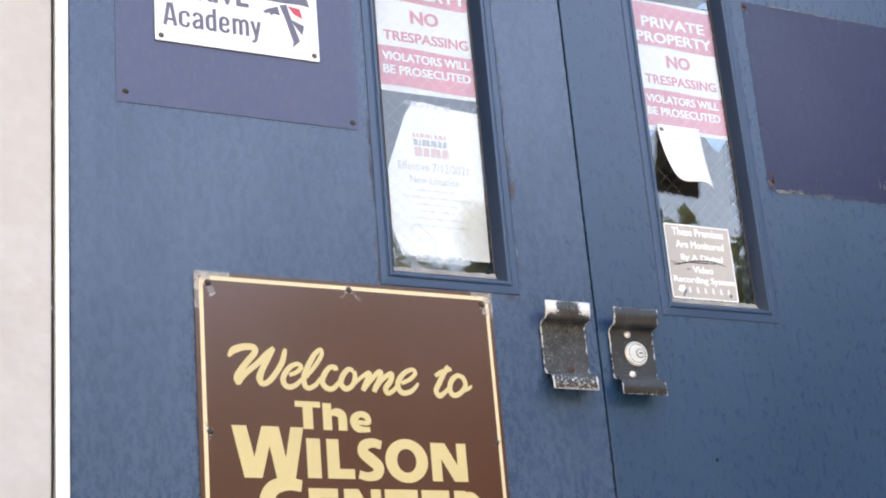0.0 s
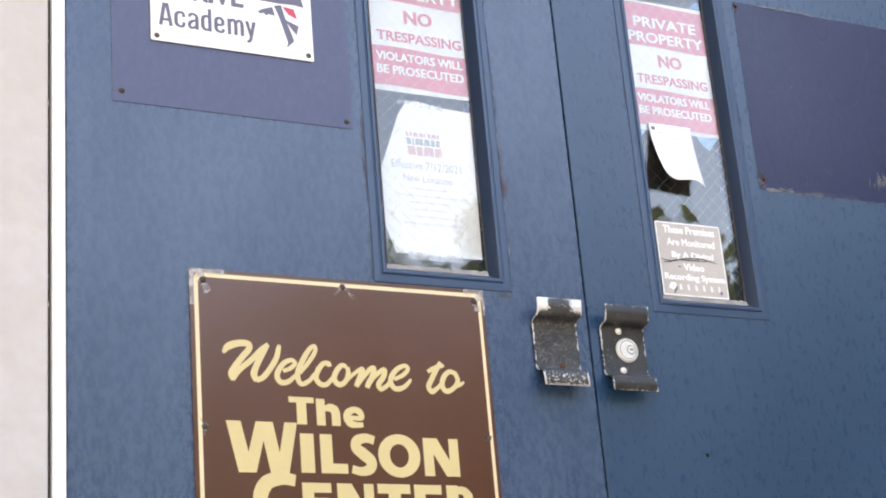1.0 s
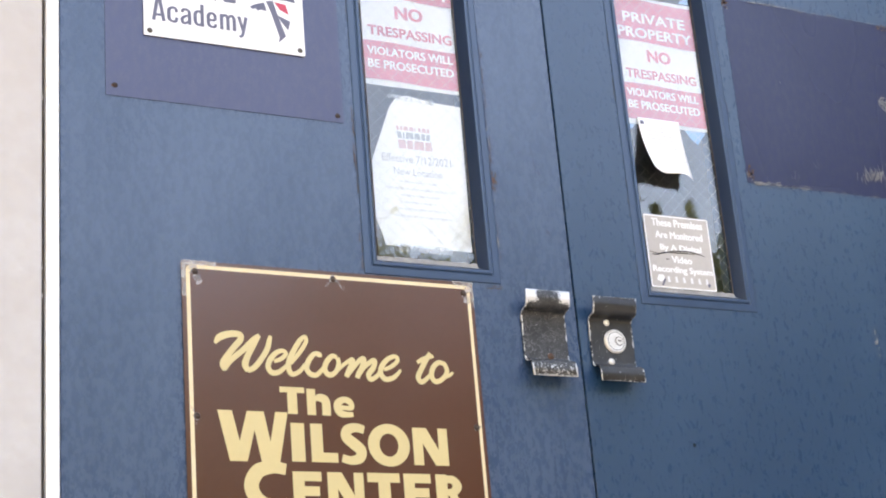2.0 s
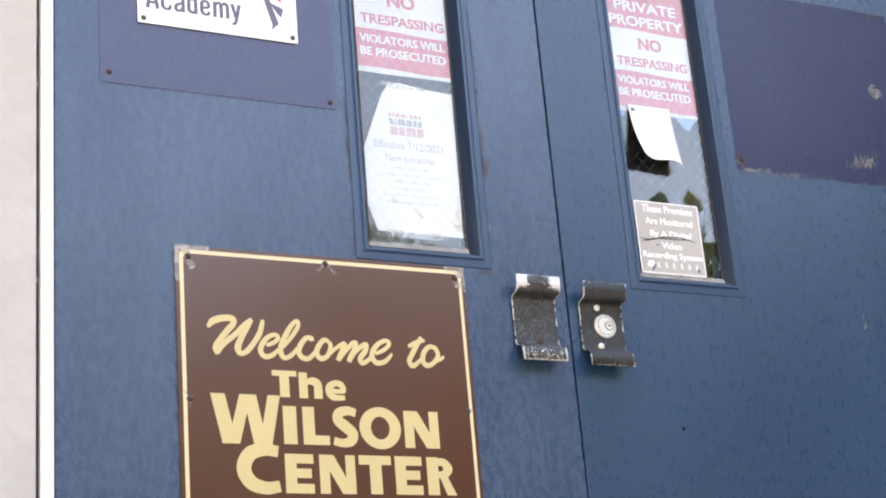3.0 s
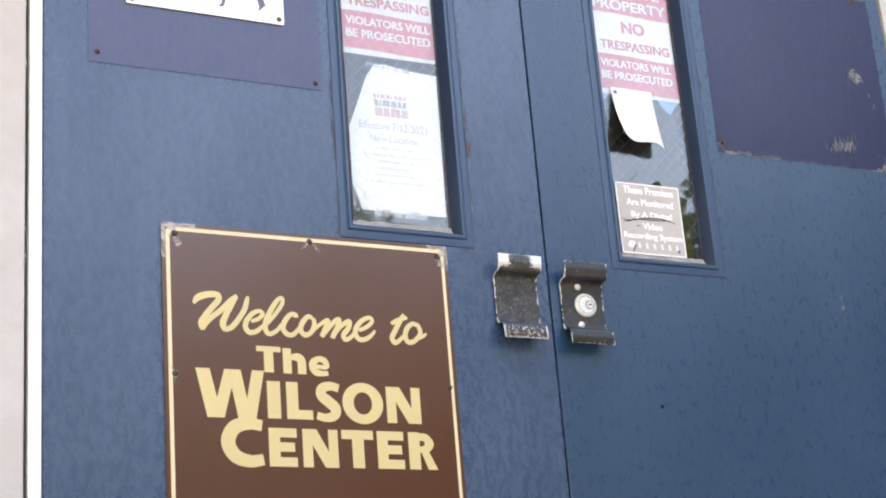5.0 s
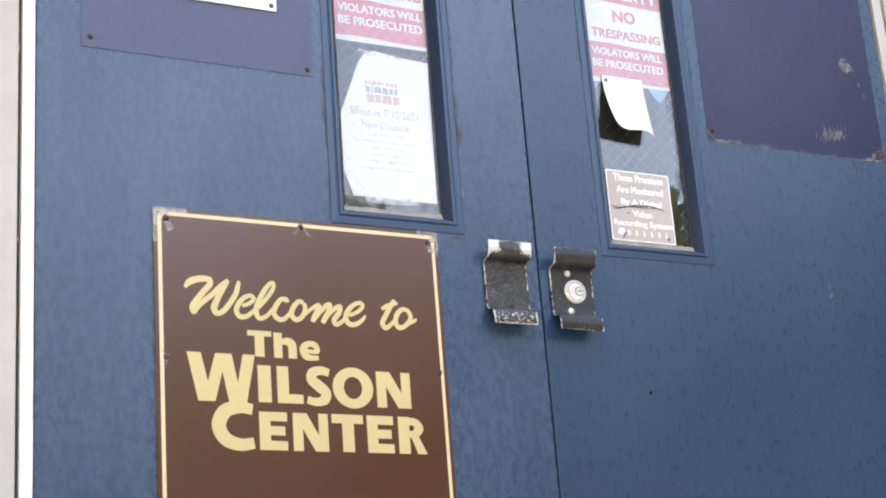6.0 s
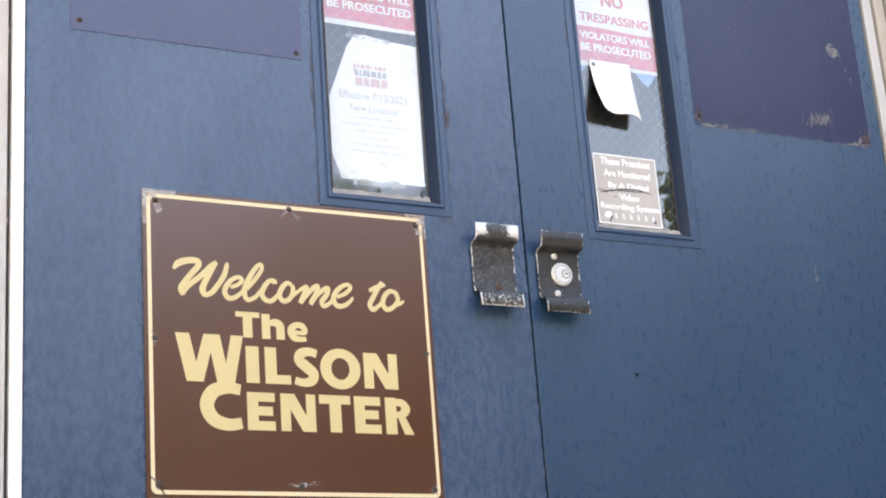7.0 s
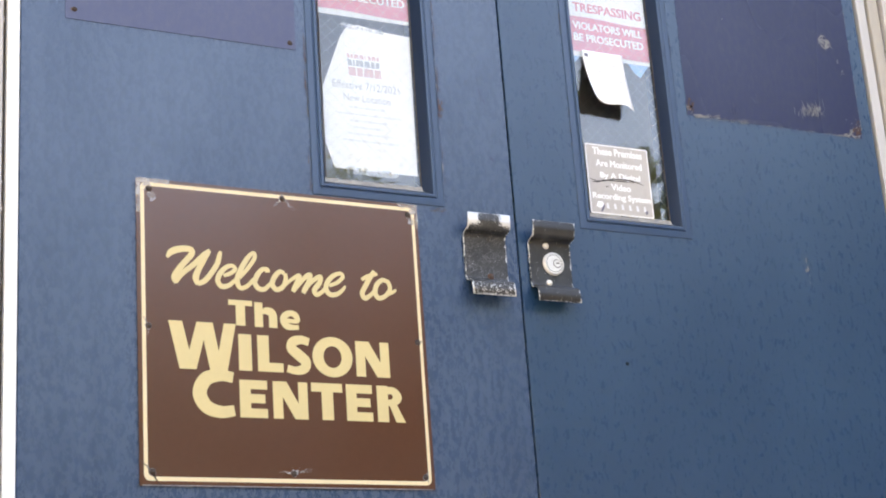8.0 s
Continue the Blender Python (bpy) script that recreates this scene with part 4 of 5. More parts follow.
def ragged(x0, z0, x1, z1, n, amount):
    """Points from one corner towards the next along an edge where paint has crept and chipped."""
    return [(x0 + (x1 - x0) * k / n + rnd.gauss(0, amount), z0 + (z1 - z0) * k / n + rnd.gauss(0, amount)) for k in range(n)]


edge = ragged(0.4010, 1.2855, 0.8345, 1.2855, 70, 0.0005) + ragged(0.8345, 1.2855, 0.8365, 1.6740, 50, 0.0006) + ragged(0.8365, 1.6740, 0.4060, 1.6770, 70, 0.0007) + ragged(0.4060, 1.6770, 0.4010, 1.2855, 60, 0.0005)
field = part("patch_field", slabbed(edge, -0.0005, -0.0001), NAVY_OLD, patch)


def flakes(name, spots, mat, parent, y, label=""):
    """Ragged marks, each flake a part: rows of x, z, half width, half height, count."""
    rr = random.Random(int(abs(spots[0][0]) * 10000))
    for x, z, w, h, n in spots:
        for k in range(n):
            s = rr.uniform(0.25, 0.7) if n > 1 else 1.0
            bm = blot(bmesh.new(), x + (rr.uniform(-w, w) if n > 1 else 0), z + (rr.uniform(-h, h) if n > 1 else 0), w * s * 0.7, h * s * 0.6, y - 0.00003 * k, rr.randint(1, 9999), rough=0.68)
            part(name, bm, mat, parent, label)


def streaks(name, at, size, angle, length, width, count, mat, seed, label):
    """A ragged cluster of short strokes round a place on the patch."""
    rr = random.Random(seed)
    bm = bmesh.new()
    for k in range(count):
        x, z, a, l = at[0] + rr.gauss(0, size[0]), at[1] + rr.gauss(0, size[1]), radians(angle + rr.gauss(0, 22)), length * rr.uniform(0.4, 1.2)
        w = width * rr.uniform(0.5, 1.3)
        stroke(bm, [(x, z, w * 0.4), (x + l * 0.5 * math.cos(a), z + l * 0.5 * math.sin(a) + rr.gauss(0, w), w), (x + l * math.cos(a), z + l * math.sin(a), w * 0.25)], -0.0011 - 0.00002 * k, 3)
    tagged(part(name, bm, mat, patch, label), label, kind="stuff")


def rubbed_edge(x0, z0, x1, z1, count, width, length, mat, seed, label=""):
    """Thin broken strokes along an edge, thickest at its first end."""
    rr = random.Random(seed)
    a = math.atan2(z1 - z0, x1 - x0)
    bm = bmesh.new()
    for k in range(count):
        u = rr.random() ** 1.6
        x, z = x0 + (x1 - x0) * u + rr.gauss(0, width * 0.5), z0 + (z1 - z0) * u + rr.gauss(0, width * 1.1)
        l, w, t = length * rr.uniform(0.3, 1.2), width * rr.uniform(0.3, 1.0) * (1.1 - 0.7 * u), a + rr.gauss(0, 0.08)
        stroke(bm, [(x, z, w * 0.3), (x + l * 0.5 * math.cos(t), z + l * 0.5 * math.sin(t) + rr.gauss(0, w * 0.3), w), (x + l * math.cos(t), z + l * math.sin(t), w * 0.2)], -0.0011 - 0.00002 * k, 3)
    tagged(part("paint_chip", bm, mat, patch, label), label, kind="stuff")


# the hollow chip: four ragged sides round a dark middle
for k, (x, z, angle, length) in enumerate(((0.756, 1.497, 12, 0.022), (0.758, 1.494, -38, 0.026), (0.778, 1.500, -62, 0.020), (0.772, 1.482, 20, 0.016))):
    streaks("paint_chip", (x, z), (0.0020, 0.0018), angle, length, 0.0022, 7, FLAKE, 4 + k, "bare pale chip in the paint")
streaks("paint_chip", (0.798, 1.4530), (0.0015, 0.0015), 35, 0.007, 0.0014, 4, FLAKE, 16, "small pale chip")
streaks("paint_chip", (0.806, 1.4280), (0.0025, 0.0025), 80, 0.007, 0.0011, 6, FLAKE, 19, "small pale chip")
streaks("paint_chip", (0.803, 1.2885), (0.010, 0.0016), 4, 0.013, 0.0020, 18, FLAKE, 17, "pale flaking corner")
streaks("paint_chip", (0.806, 1.2950), (0.004, 0.003), 40, 0.012, 0.0018, 8, FLAKE, 18, "pale flaking corner")
streaks("rust_spot", (0.823, 1.299), (0.0055, 0.007), 62, 0.011, 0.0022, 30, RUST_STAIN, 9, "rusty corner of the patch")
streaks("paint_chip", (0.822, 1.305), (0.006, 0.008), 70, 0.007, 0.0012, 14, FLAKE, 8, "pale flaking corner")
streaks("paint_chip", (0.797, 1.321), (0.002, 0.002), 70, 0.004, 0.0014, 3, FLAKE, 21, "small pale chip")
for x, z, seed in ((0.4105, 1.3030, 1), (0.4085, 1.6650, 2)):
    streaks("rust_spot", (x - 0.001, z), (0.0035, 0.0050), 60, 0.008, 0.0026, 16, RUST_STAIN, 40 + seed, "rusty screw hole")
    streaks("paint_chip", (x - 0.004, z - 0.006), (0.0035, 0.0050), 65, 0.007, 0.0016, 8, FLAKE, 50 + seed, "pale flakes round the screw hole")
    part("screw_hole", blot(bmesh.new(), x + 0.0015, z + 0.0010, 0.0032, 0.0034, -0.0019, 5 + seed, rough=0.3), HOLE, patch, "dark empty screw hole")
rubbed_edge(0.414, 1.2862, 0.535, 1.2858, 60, 0.0022, 0.020, FLAKE, 61, "pale broken edge of the paint")
rubbed_edge(0.800, 1.2858, 0.545, 1.2858, 40, 0.0010, 0.018, FLAKE, 62, "pale broken edge of the paint")
rubbed_edge(0.460, 1.6768, 0.830, 1.6742, 70, 0.0012, 0.020, FLAKE, 63, "pale broken edge of the paint")
rubbed_edge(0.8348, 1.300, 0.8362, 1.670, 60, 0.0008, 0.014, FLAKE, 64, "pale broken edge of the paint")
streaks("rust_spot", (0.795, 1.669), (0.010, 0.003), 5, 0.008, 0.0020, 14, RUST_STAIN, 65, "rusty upper edge")
streaks("scratches", (0.518, 1.303), (0.006, 0.004), 82, 0.018, 0.0008, 9, SCUFF, 66, "faint upright scratches")
streaks("scratches", (0.572, 1.330), (0.004, 0.006), 88, 0.016, 0.0006, 5, SCUFF, 67, "faint upright scratches")
flakes("paint_chip", [(0.515, 1.508, 0.0015, 0.0015, 1), (0.466, 1.5320, 0.0016, 0.0014, 1), (0.640, 1.5660, 0.001, 0.001, 1)], FLAKE, patch, -0.0011)
bm = bmesh.new()
rnd = random.Random(8)
for k in range(64):
    u = rnd.gauss(0, 1)
    x, z, a = 0.712 + 0.015 * u, 1.326 + 0.003 * u + rnd.gauss(0, 0.006), rnd.gauss(1.65, 0.38)
    l = rnd.uniform(0.008, 0.026)
    stroke(bm, [(x, z, 0.0005), (x + l * 0.5 * math.cos(a), z + l * 0.5 * math.sin(a), 0.0009), (x + l * math.cos(a), z + l * math.sin(a), 0.0003)], -0.0011 - 0.00002 * k, 3)
tagged(part("scratches", bm, FLAKE, patch), "cluster of pale scratches", kind="stuff")

# ---------------------------------------------------------------- papers in the windows
BEHIND = GLASS_Y + 0.0072


def set_back(ob, about=(-1.4355, 0.125), share=0.9937):
    """Brings a paper, laid out for a deeper pane, up to the shallow one."""
    ob.location.x, ob.location.z = about[0] + (ob.location.x - about[0]) * share, about[1] + (ob.location.z - about[1]) * share
    ob.scale = (share, 1, share)
    return ob


def wavy(x0, x1, z0, z1, y, amp, seed, nx=14, nz=16):
    """A sheet of paper with a faint wave."""
    bm = bmesh.new()
    rows = []
    for j in range(nz + 1):
        rows.append([])
        for i in range(nx + 1):
            x, z = x0 + (x1 - x0) * i / nx, z0 + (z1 - z0) * j / nz
            rows[-1].append(bm.verts.new((x, y + amp * (0.5 + 0.5 * noise.noise((x * 14 + seed, z * 9, seed))), z)))
    for a, b in zip(rows, rows[1:]):
        for i in range(nx):
            bm.faces.new((a[i], a[i + 1], b[i + 1], b[i]))
    return bm


def band(x0, x1, lo, hi, y):
    """A printed stripe whose long edges wave gently: lo and hi give their height along x."""
    bm = bmesh.new()
    n = 16
    a = [bm.verts.new((x0 + (x1 - x0) * k / n, y, lo(k / n))) for k in range(n + 1)]
    b = [bm.verts.new((x0 + (x1 - x0) * k / n, y, hi(k / n))) for k in range(n + 1)]
    for k in range(n):
        bm.faces.new((a[k], a[k + 1], b[k + 1], b[k]))
    return bm


def poster(x0, x1, dz, xs, bow):
    ob = thing("warning_poster", ((x0 + x1) / 2, BEHIND, 1.39 + dz), "faded red and white no-trespassing poster taped behind glass", "poster", "warning posters")
    sheet = part("sheet", wavy(x0, x1, 1.3895 + dz, 1.660 + dz, BEHIND + 0.0006, 0.0016, x0 * 7), POSTER, ob)
    wave = lambda base: (lambda u: base + dz + bow * math.sin(u * math.pi * 1.6 + 0.4) - bow * 0.6)
    part("stripe", band(x0, x1, wave(1.5645), wave(1.6545), BEHIND + 0.0003), POSTER_RED, sheet, "faded red stripe")
    part("stripe", band(x0, x1, wave(1.4000), wave(1.4740), BEHIND + 0.0003), POSTER_RED, sheet, "faded red stripe")
    for words, a, b, z0, z1, mat, bold in (
            ("PRIVATE", 0.186, 0.327, 1.6035, 1.6265, POSTER, 0.045), ("PROPERTY", 0.171, 0.338, 1.5715, 1.5945, POSTER, 0.045), ("NO", 0.230, 0.283, 1.5220, 1.5490, POSTER_RED, 0.055),
            ("TRESPASSING", 0.178, 0.335, 1.4850, 1.5050, POSTER_RED, 0.04), ("VIOLATORS WILL", 0.174, 0.334, 1.4470, 1.4640, POSTER, 0.045), ("BE PROSECUTED", 0.174, 0.334, 1.4215, 1.4390, POSTER, 0.045)):
        s = lambda v: xs[0] + (v - 0.171) / 0.167 * (xs[1] - xs[0])
        part("lettering", lettering(words, s(a), s(b), z0 + dz, z1 + dz, BEHIND, bold), mat, sheet)
    ob.location += Vector((0.0077 if x0 < 0 else 0.0112, 0, 0.0085))
    return set_back(ob)


poster(0.1635, 0.3440, 0.0, (0.170, 0.337), 0.002)
poster(-0.3600, -0.1775, 0.0095, (-0.353, -0.180), 0.002)
for pts in ([(0.1757, 1.397), (0.194, 1.397), (0.183, 1.385), (0.1757, 1.382)], [(0.303, 1.397), (0.351, 1.397), (0.329, 1.370), (0.316, 1.379)]):
    tagged(set_back(part("paper_scrap", slabbed(pts, BEHIND + 0.0004, BEHIND + 0.0008), PALE_BLUE)), "scrap of light blue paper behind the glass", "paper", "blue paper scraps")
tagged(set_back(part("paper_scrap", slabbed([(0.329, 1.671), (0.353, 1.671), (0.353, 1.686), (0.341, 1.681)], BEHIND + 0.0004, BEHIND + 0.0008), PALE_BLUE)), "scrap of light blue paper behind the glass", "paper", "blue paper scraps")

note = thing("notice", (-0.26, BEHIND, 1.105), "white printed office notice with a curled corner behind glass", "notice")
sheet = part("sheet", slabbed([(-0.3400, 1.1055), (-0.1805, 1.1050), (-0.1780, 1.3770), (-0.235, 1.379), (-0.280, 1.386), (-0.300, 1.383), (-0.316, 1.360), (-0.335, 1.310), (-0.3550, 1.258), (-0.3550, 1.152)], BEHIND + 0.0006, BEHIND + 0.0010), PAPER, note)
part("folded_corner", slabbed([(-0.300, 1.3815), (-0.316, 1.360), (-0.335, 1.310), (-0.3548, 1.258), (-0.3500, 1.250), (-0.326, 1.305), (-0.306, 1.352)], BEHIND + 0.0002, BEHIND + 0.0005), POSTER, sheet, "curled edge of the paper")
part("tape", slabbed([(-0.316, 1.386), (-0.230, 1.383), (-0.230, 1.374), (-0.316, 1.377)], BEHIND - 0.0001, BEHIND + 0.0001), TAPE, note, "strip of clear tape")
part("tape", slabbed([(-0.318, 1.109), (-0.218, 1.109), (-0.218, 1.096), (-0.318, 1.096)], BEHIND - 0.0001, BEHIND + 0.0001), TAPE, note, "strip of clear tape")
rnd = random.Random(12)
for marks, x0, z0, z1, mat in (((5, 4, 5, 3, 3, 4, 2, 0, 5, 3, 4, 4), -0.3045, 1.3190, 1.3270, INK_RED), ((8, 3, 7, 7, 3, 7, 7, 7), -0.3035, 1.3040, 1.3160, INK_DARK), ((14, 11, 9, 9, 9, 3), -0.3025, 1.2850, 1.3012, INK_RED)):
    x = x0
    for k, w in enumerate(marks):
        if w:
            lean = 0.0008 * ((k * 7) % 5 - 2)
            q = z0 + (z1 - z0) * 0.18 * ((k * 3) % 3) / 2 * (len(marks) > 8)
            part("logo_bar", slabbed([(x, z0), (x + w / 1000, z0), (x + w / 1000 + lean, z1 - q + z0), (x + lean, z1 - q + z0)], BEHIND + 0.0003, BEHIND + 0.0005), mat, sheet, "coloured mark of a faded logo")
        x += (w or 2) / 1000 + 0.0016
part("lettering", lettering("Effective 7/12/2021", -0.336, -0.206, 1.2585, 1.2735, BEHIND + 0.0003), INK, sheet)
part("lettering", lettering("New Location", -0.316, -0.225, 1.2355, 1.2490, BEHIND + 0.0003), INK, sheet)
for x0, x1, z in ((-0.307, -0.235, 1.2235), (-0.328, -0.209, 1.2105), (-0.306, -0.236, 1.1985), (-0.300, -0.240, 1.1860), (-0.312, -0.226, 1.1735), (-0.322, -0.217, 1.1605)):
    bm = bmesh.new()
    x = x0
    while x < x1:
        w = rnd.uniform(0.004, 0.011)
        slab(bm, [(x, z - 0.0016), (x + w, z - 0.0016), (x + w, z + 0.0016), (x, z + 0.0016)], BEHIND + 0.0003, BEHIND + 0.0005)
        x += w + 0.0022
    part("text_bar", bm, FAINT, sheet)

note.location += Vector((0.0077, 0, 0.0072))
set_back(note)

# ---------------------------------------------------------------- small sheet that hangs off the glass outside
slip = thing("taped_sheet", (0.24, GLASS_Y, 1.28), "small white printed sheet curling off the window glass", "paper")
bm = bmesh.new()
rows = []
for j in range(13):
    rows.append([])
    for i in range(11):
        u, v = i / 10, j / 12
        lift = 0.0008 + v**1.5 * (0.037 - 0.015 * u) - 0.006 * v**3 * math.sin(u * 6.3)
        x = 0.1845 + 0.0920 * u - 0.001 * v
        z = 1.4015 - 0.128 * v + 0.014 * v * v * (1 - u) - 0.003 * v**3 * math.sin(u * 6.3)
        rows[-1].append(bm.verts.new((x, GLASS_Y - lift, z)))
for a, b in zip(rows, rows[1:]):
    for i in range(10):
        bm.faces.new((a[i], b[i], b[i + 1], a[i + 1]))
sheet = part("sheet", bm, PAPER, slip, smooth=True)
solid = sheet.modifiers.new("thick", "SOLIDIFY")
solid.thickness, solid.offset = 0.0002, 0
rnd = random.Random(5)


def on_slip(u, v):
    """A place a hair in front of the curling sheet."""
    return Vector((0.1845 + 0.0920 * u - 0.001 * v, GLASS_Y - 0.0013 - v**1.5 * (0.037 - 0.015 * u) + 0.006 * v**3 * math.sin(u * 6.3), 1.4015 - 0.128 * v + 0.014 * v * v * (1 - u)))


for k in range(9):
    v, u1 = 0.14 + 0.07 * k, rnd.uniform(0.7, 0.92)
    bm = bmesh.new()
    a = [bm.verts.new(on_slip(0.1 + (u1 - 0.1) * i / 6, v)) for i in range(7)]
    b = [bm.verts.new(on_slip(0.1 + (u1 - 0.1) * i / 6, v + 0.010)) for i in range(7)]
    for i in range(6):
        bm.faces.new((a[i], b[i], b[i + 1], a[i + 1]))
    part("text_bar", bm, PRINT, sheet)
bm = bmesh.new()
bm.faces.new([bm.verts.new(on_slip(u, v)) for u, v in ((0.05, 0.05), (0.05, 0.11), (0.14, 0.11), (0.14, 0.05))])
part("logo_bar", bm, SLATE, sheet, "small dark mark of a logo")

slip.location += Vector((0.0108, 0, 0.0077))
set_back(slip)

# ---------------------------------------------------------------- the camera notice
mon = thing("monitoring_sign", (0.239, GLASS_Y, 1.069), "small grey sign with white lettering stuck on the window", "sign")
my = GLASS_Y - 0.0016
panel = part("panel", slabbed(round_rect(0.1685, 0.3085, 1.0685, 1.2085, 0.003), my, GLASS_Y - 0.0002), SIGN_WHITE, mon, "white edge")
part("face", slabbed(round_rect(0.1712, 0.3058, 1.0712, 1.2058, 0.002), my - 0.0003, my - 0.0001), FOIL, panel, "weathered grey face")
for words, x0, x1, z0, z1 in (("These Premises", 0.184, 0.295, 1.1865, 1.2025), ("Are Monitored", 0.189, 0.292, 1.1635, 1.1780), ("By A Digital", 0.196, 0.286, 1.1370, 1.1530), ("Video", 0.218, 0.262, 1.1170, 1.1310), ("Recording System", 0.175, 0.304, 1.0945, 1.1110)):
    part("lettering", lettering(words, x0, x1, z0, z1, my - 0.0005, 0.05), SIGN_WHITE, panel)
bm = bmesh.new()
for k in range(6):
    x = 0.204 + k * 0.0165
    slab(bm, [(x, 1.0800), (x + 0.006, 1.0800), (x + 0.004, 1.0915), (x, 1.0905)], my - 0.0005, my - 0.0003)
part("logo_bar", bm, FAINT, panel, "row of pale marks of a logo")
part("logo_bar", slabbed([(0.181, 1.0830), (0.190, 1.0795), (0.199, 1.0850), (0.196, 1.0930), (0.186, 1.0930)], my - 0.0005, my - 0.0003), SIGN_WHITE, panel)
bm = bmesh.new()
stroke(bm, [(0.172, 1.1365, 0.0010), (0.195, 1.1335, 0.0018), (0.225, 1.1400, 0.0022), (0.262, 1.1410, 0.0026), (0.292, 1.1345, 0.0008)], my - 0.0007)
stroke(bm, [(0.178, 1.1310, 0.0016), (0.190, 1.1315, 0.0022), (0.205, 1.1365, 0.0016), (0.232, 1.1370, 0.0020), (0.270, 1.1380, 0.0014)], my - 0.0009)
stroke(bm, [(0.206, 1.1235, 0.0022), (0.213, 1.1240, 0.0012)], my - 0.0009)
part("scribble", bm, INK_BLACK, mon, "black scrawl across the sign")
bm = bmesh.new()
stroke(bm, [(0.191, 1.0720, 0.0022), (0.195, 1.0790, 0.0042), (0.1985, 1.0860, 0.0030)], my - 0.0009)
part("smudge", bm, SLATE, mon, "dark smudge of old glue")
part("smudge", blot(bmesh.new(), 0.292, 1.0790, 0.0045, 0.0045, my - 0.0009, 3), SLATE, mon, "dark smudge of old glue")

mon.location += Vector((0.0108, 0, 0.0063))
set_back(mon)

# ---------------------------------------------------------------- wear on the doors
def wear(name, spots, mat, parent, label):
    flakes(name, spots, mat, parent, -0.0004, label)


wear("rust_spot", [(-0.1385, 1.2300, 0.0050, 0.016, 9), (-0.1390, 1.262, 0.0026, 0.014, 5)], RUST_STAIN, door_1, "rust beside the window frame")
wear("rust_spot", [(-0.1388, 1.2320, 0.0062, 0.020, 1)], RUST_STAIN, door_1, "rust beside the window frame")
wear("rust_spot", [(-0.1415, 1.4747, 0.0036, 0.007, 3), (-0.1405, 1.36, 0.0016, 0.08, 6), (-0.1400, 1.14, 0.0014, 0.05, 4)], RUST_STAIN, door_1, "rust beside the window frame")
wear("rust_spot", [(-0.160, 1.0375, 0.016, 0.0030, 7)], RUST_STAIN, door_1, "rust under the window frame")
wear("rust_spot", [(-0.3960, 1.27, 0.0022, 0.07, 10), (-0.3955, 1.10, 0.0020, 0.05, 7)], RUST_STAIN, door_1, "rusty line along the window frame")
for x, z, dx, dz, w in ((-0.058, 1.285, 0.004, -0.030, 0.0024), (-0.050, 1.262, 0.003, -0.012, 0.0030), (-0.046, 1.150, 0.008, -0.010, 0.0050), (-0.088, 1.290, 0.010, 0.004, 0.0022), (-0.060, 1.305, 0.002, -0.012, 0.0016)):
    part("scuff", stroke(bmesh.new(), [(x, z, w * 0.3), (x + dx * 0.5, z + dz * 0.45, w), (x + dx, z + dz, w * 0.2)], -0.0004, 4), NAVY_OLD, door_1, "dark scuff mark")


def cracked_line(x, z0, z1, count, width, mat, parent, seed, label):
    """Broken upright strokes where the paint has split beside a frame."""
    rr = random.Random(seed)
    bm = bmesh.new()
    for k in range(count):
        z, l, w = rr.uniform(z0, z1), rr.uniform(0.006, 0.040), width * rr.uniform(0.4, 1.2)
        stroke(bm, [(x + rr.gauss(0, 0.0005), z, w * 0.3), (x + rr.gauss(0, 0.0006), z + l * 0.5, w), (x + rr.gauss(0, 0.0005), z + l, w * 0.2)], -0.0005 - 0.00002 * k, 3)
    tagged(part("paint_crack", bm, mat, parent), label, kind="stuff")


cracked_line(-0.1432, 1.06, 1.66, 26, 0.0013, SCUFF, door_1, 71, "split paint beside the window frame")
cracked_line(-0.1425, 1.06, 1.66, 12, 0.0009, PUTTY, door_1, 72, "pale split paint beside the window frame")
cracked_line(-0.3942, 1.05, 1.70, 16, 0.0010, CAULK, door_1, 73, "dark split paint beside the window frame")
cracked_line(0.3792, 1.04, 1.60, 16, 0.0009, SCUFF, door_2, 74, "pale split paint beside the window frame")
cracked_line(0.1300, 1.04, 1.60, 12, 0.0009, CAULK, door_2, 75, "dark split paint beside the window frame")
wear("scratch", [(0.6420, 0.999, 0.0036, 0.016, 7), (0.6440, 0.968, 0.0026, 0.011, 4)], PUTTY, door_2, "pale scratch in the blue paint")
part("dent", dome(bmesh.new(), 0.2020, -0.0003, 0.7785, 0.0034, 0.0012), HOLE, door_2, "small dark hole in the door")
wear("scratch", [(0.655, 0.79, 0.0010, 0.004, 2), (0.62, 0.83, 0.003, 0.0008, 2), (0.70, 0.90, 0.002, 0.003, 3)], FLAKE, door_2, "small pale scuffs")
rr = random.Random(17)
for k in range(14):
    wear("speck", [(rr.uniform(0.12, 0.85), rr.uniform(0.5, 1.0), rr.uniform(0.0008, 0.0018), rr.uniform(0.0008, 0.0020), 1)], FLAKE, door_2, "pale speck in the paint")
for k in range(10):
    wear("speck", [(rr.uniform(-0.87, -0.72), rr.uniform(0.55, 1.28), rr.uniform(0.0008, 0.0014), rr.uniform(0.0008, 0.0016), 1)], NAVY_OLD if k % 2 else FLAKE, door_1, "small speck in the paint")
wear("scratch", [(-0.851, 0.712, 0.0012, 0.003, 1), (-0.80, 0.90, 0.001, 0.001, 1)], FLAKE, door_1, "small pale scuff")

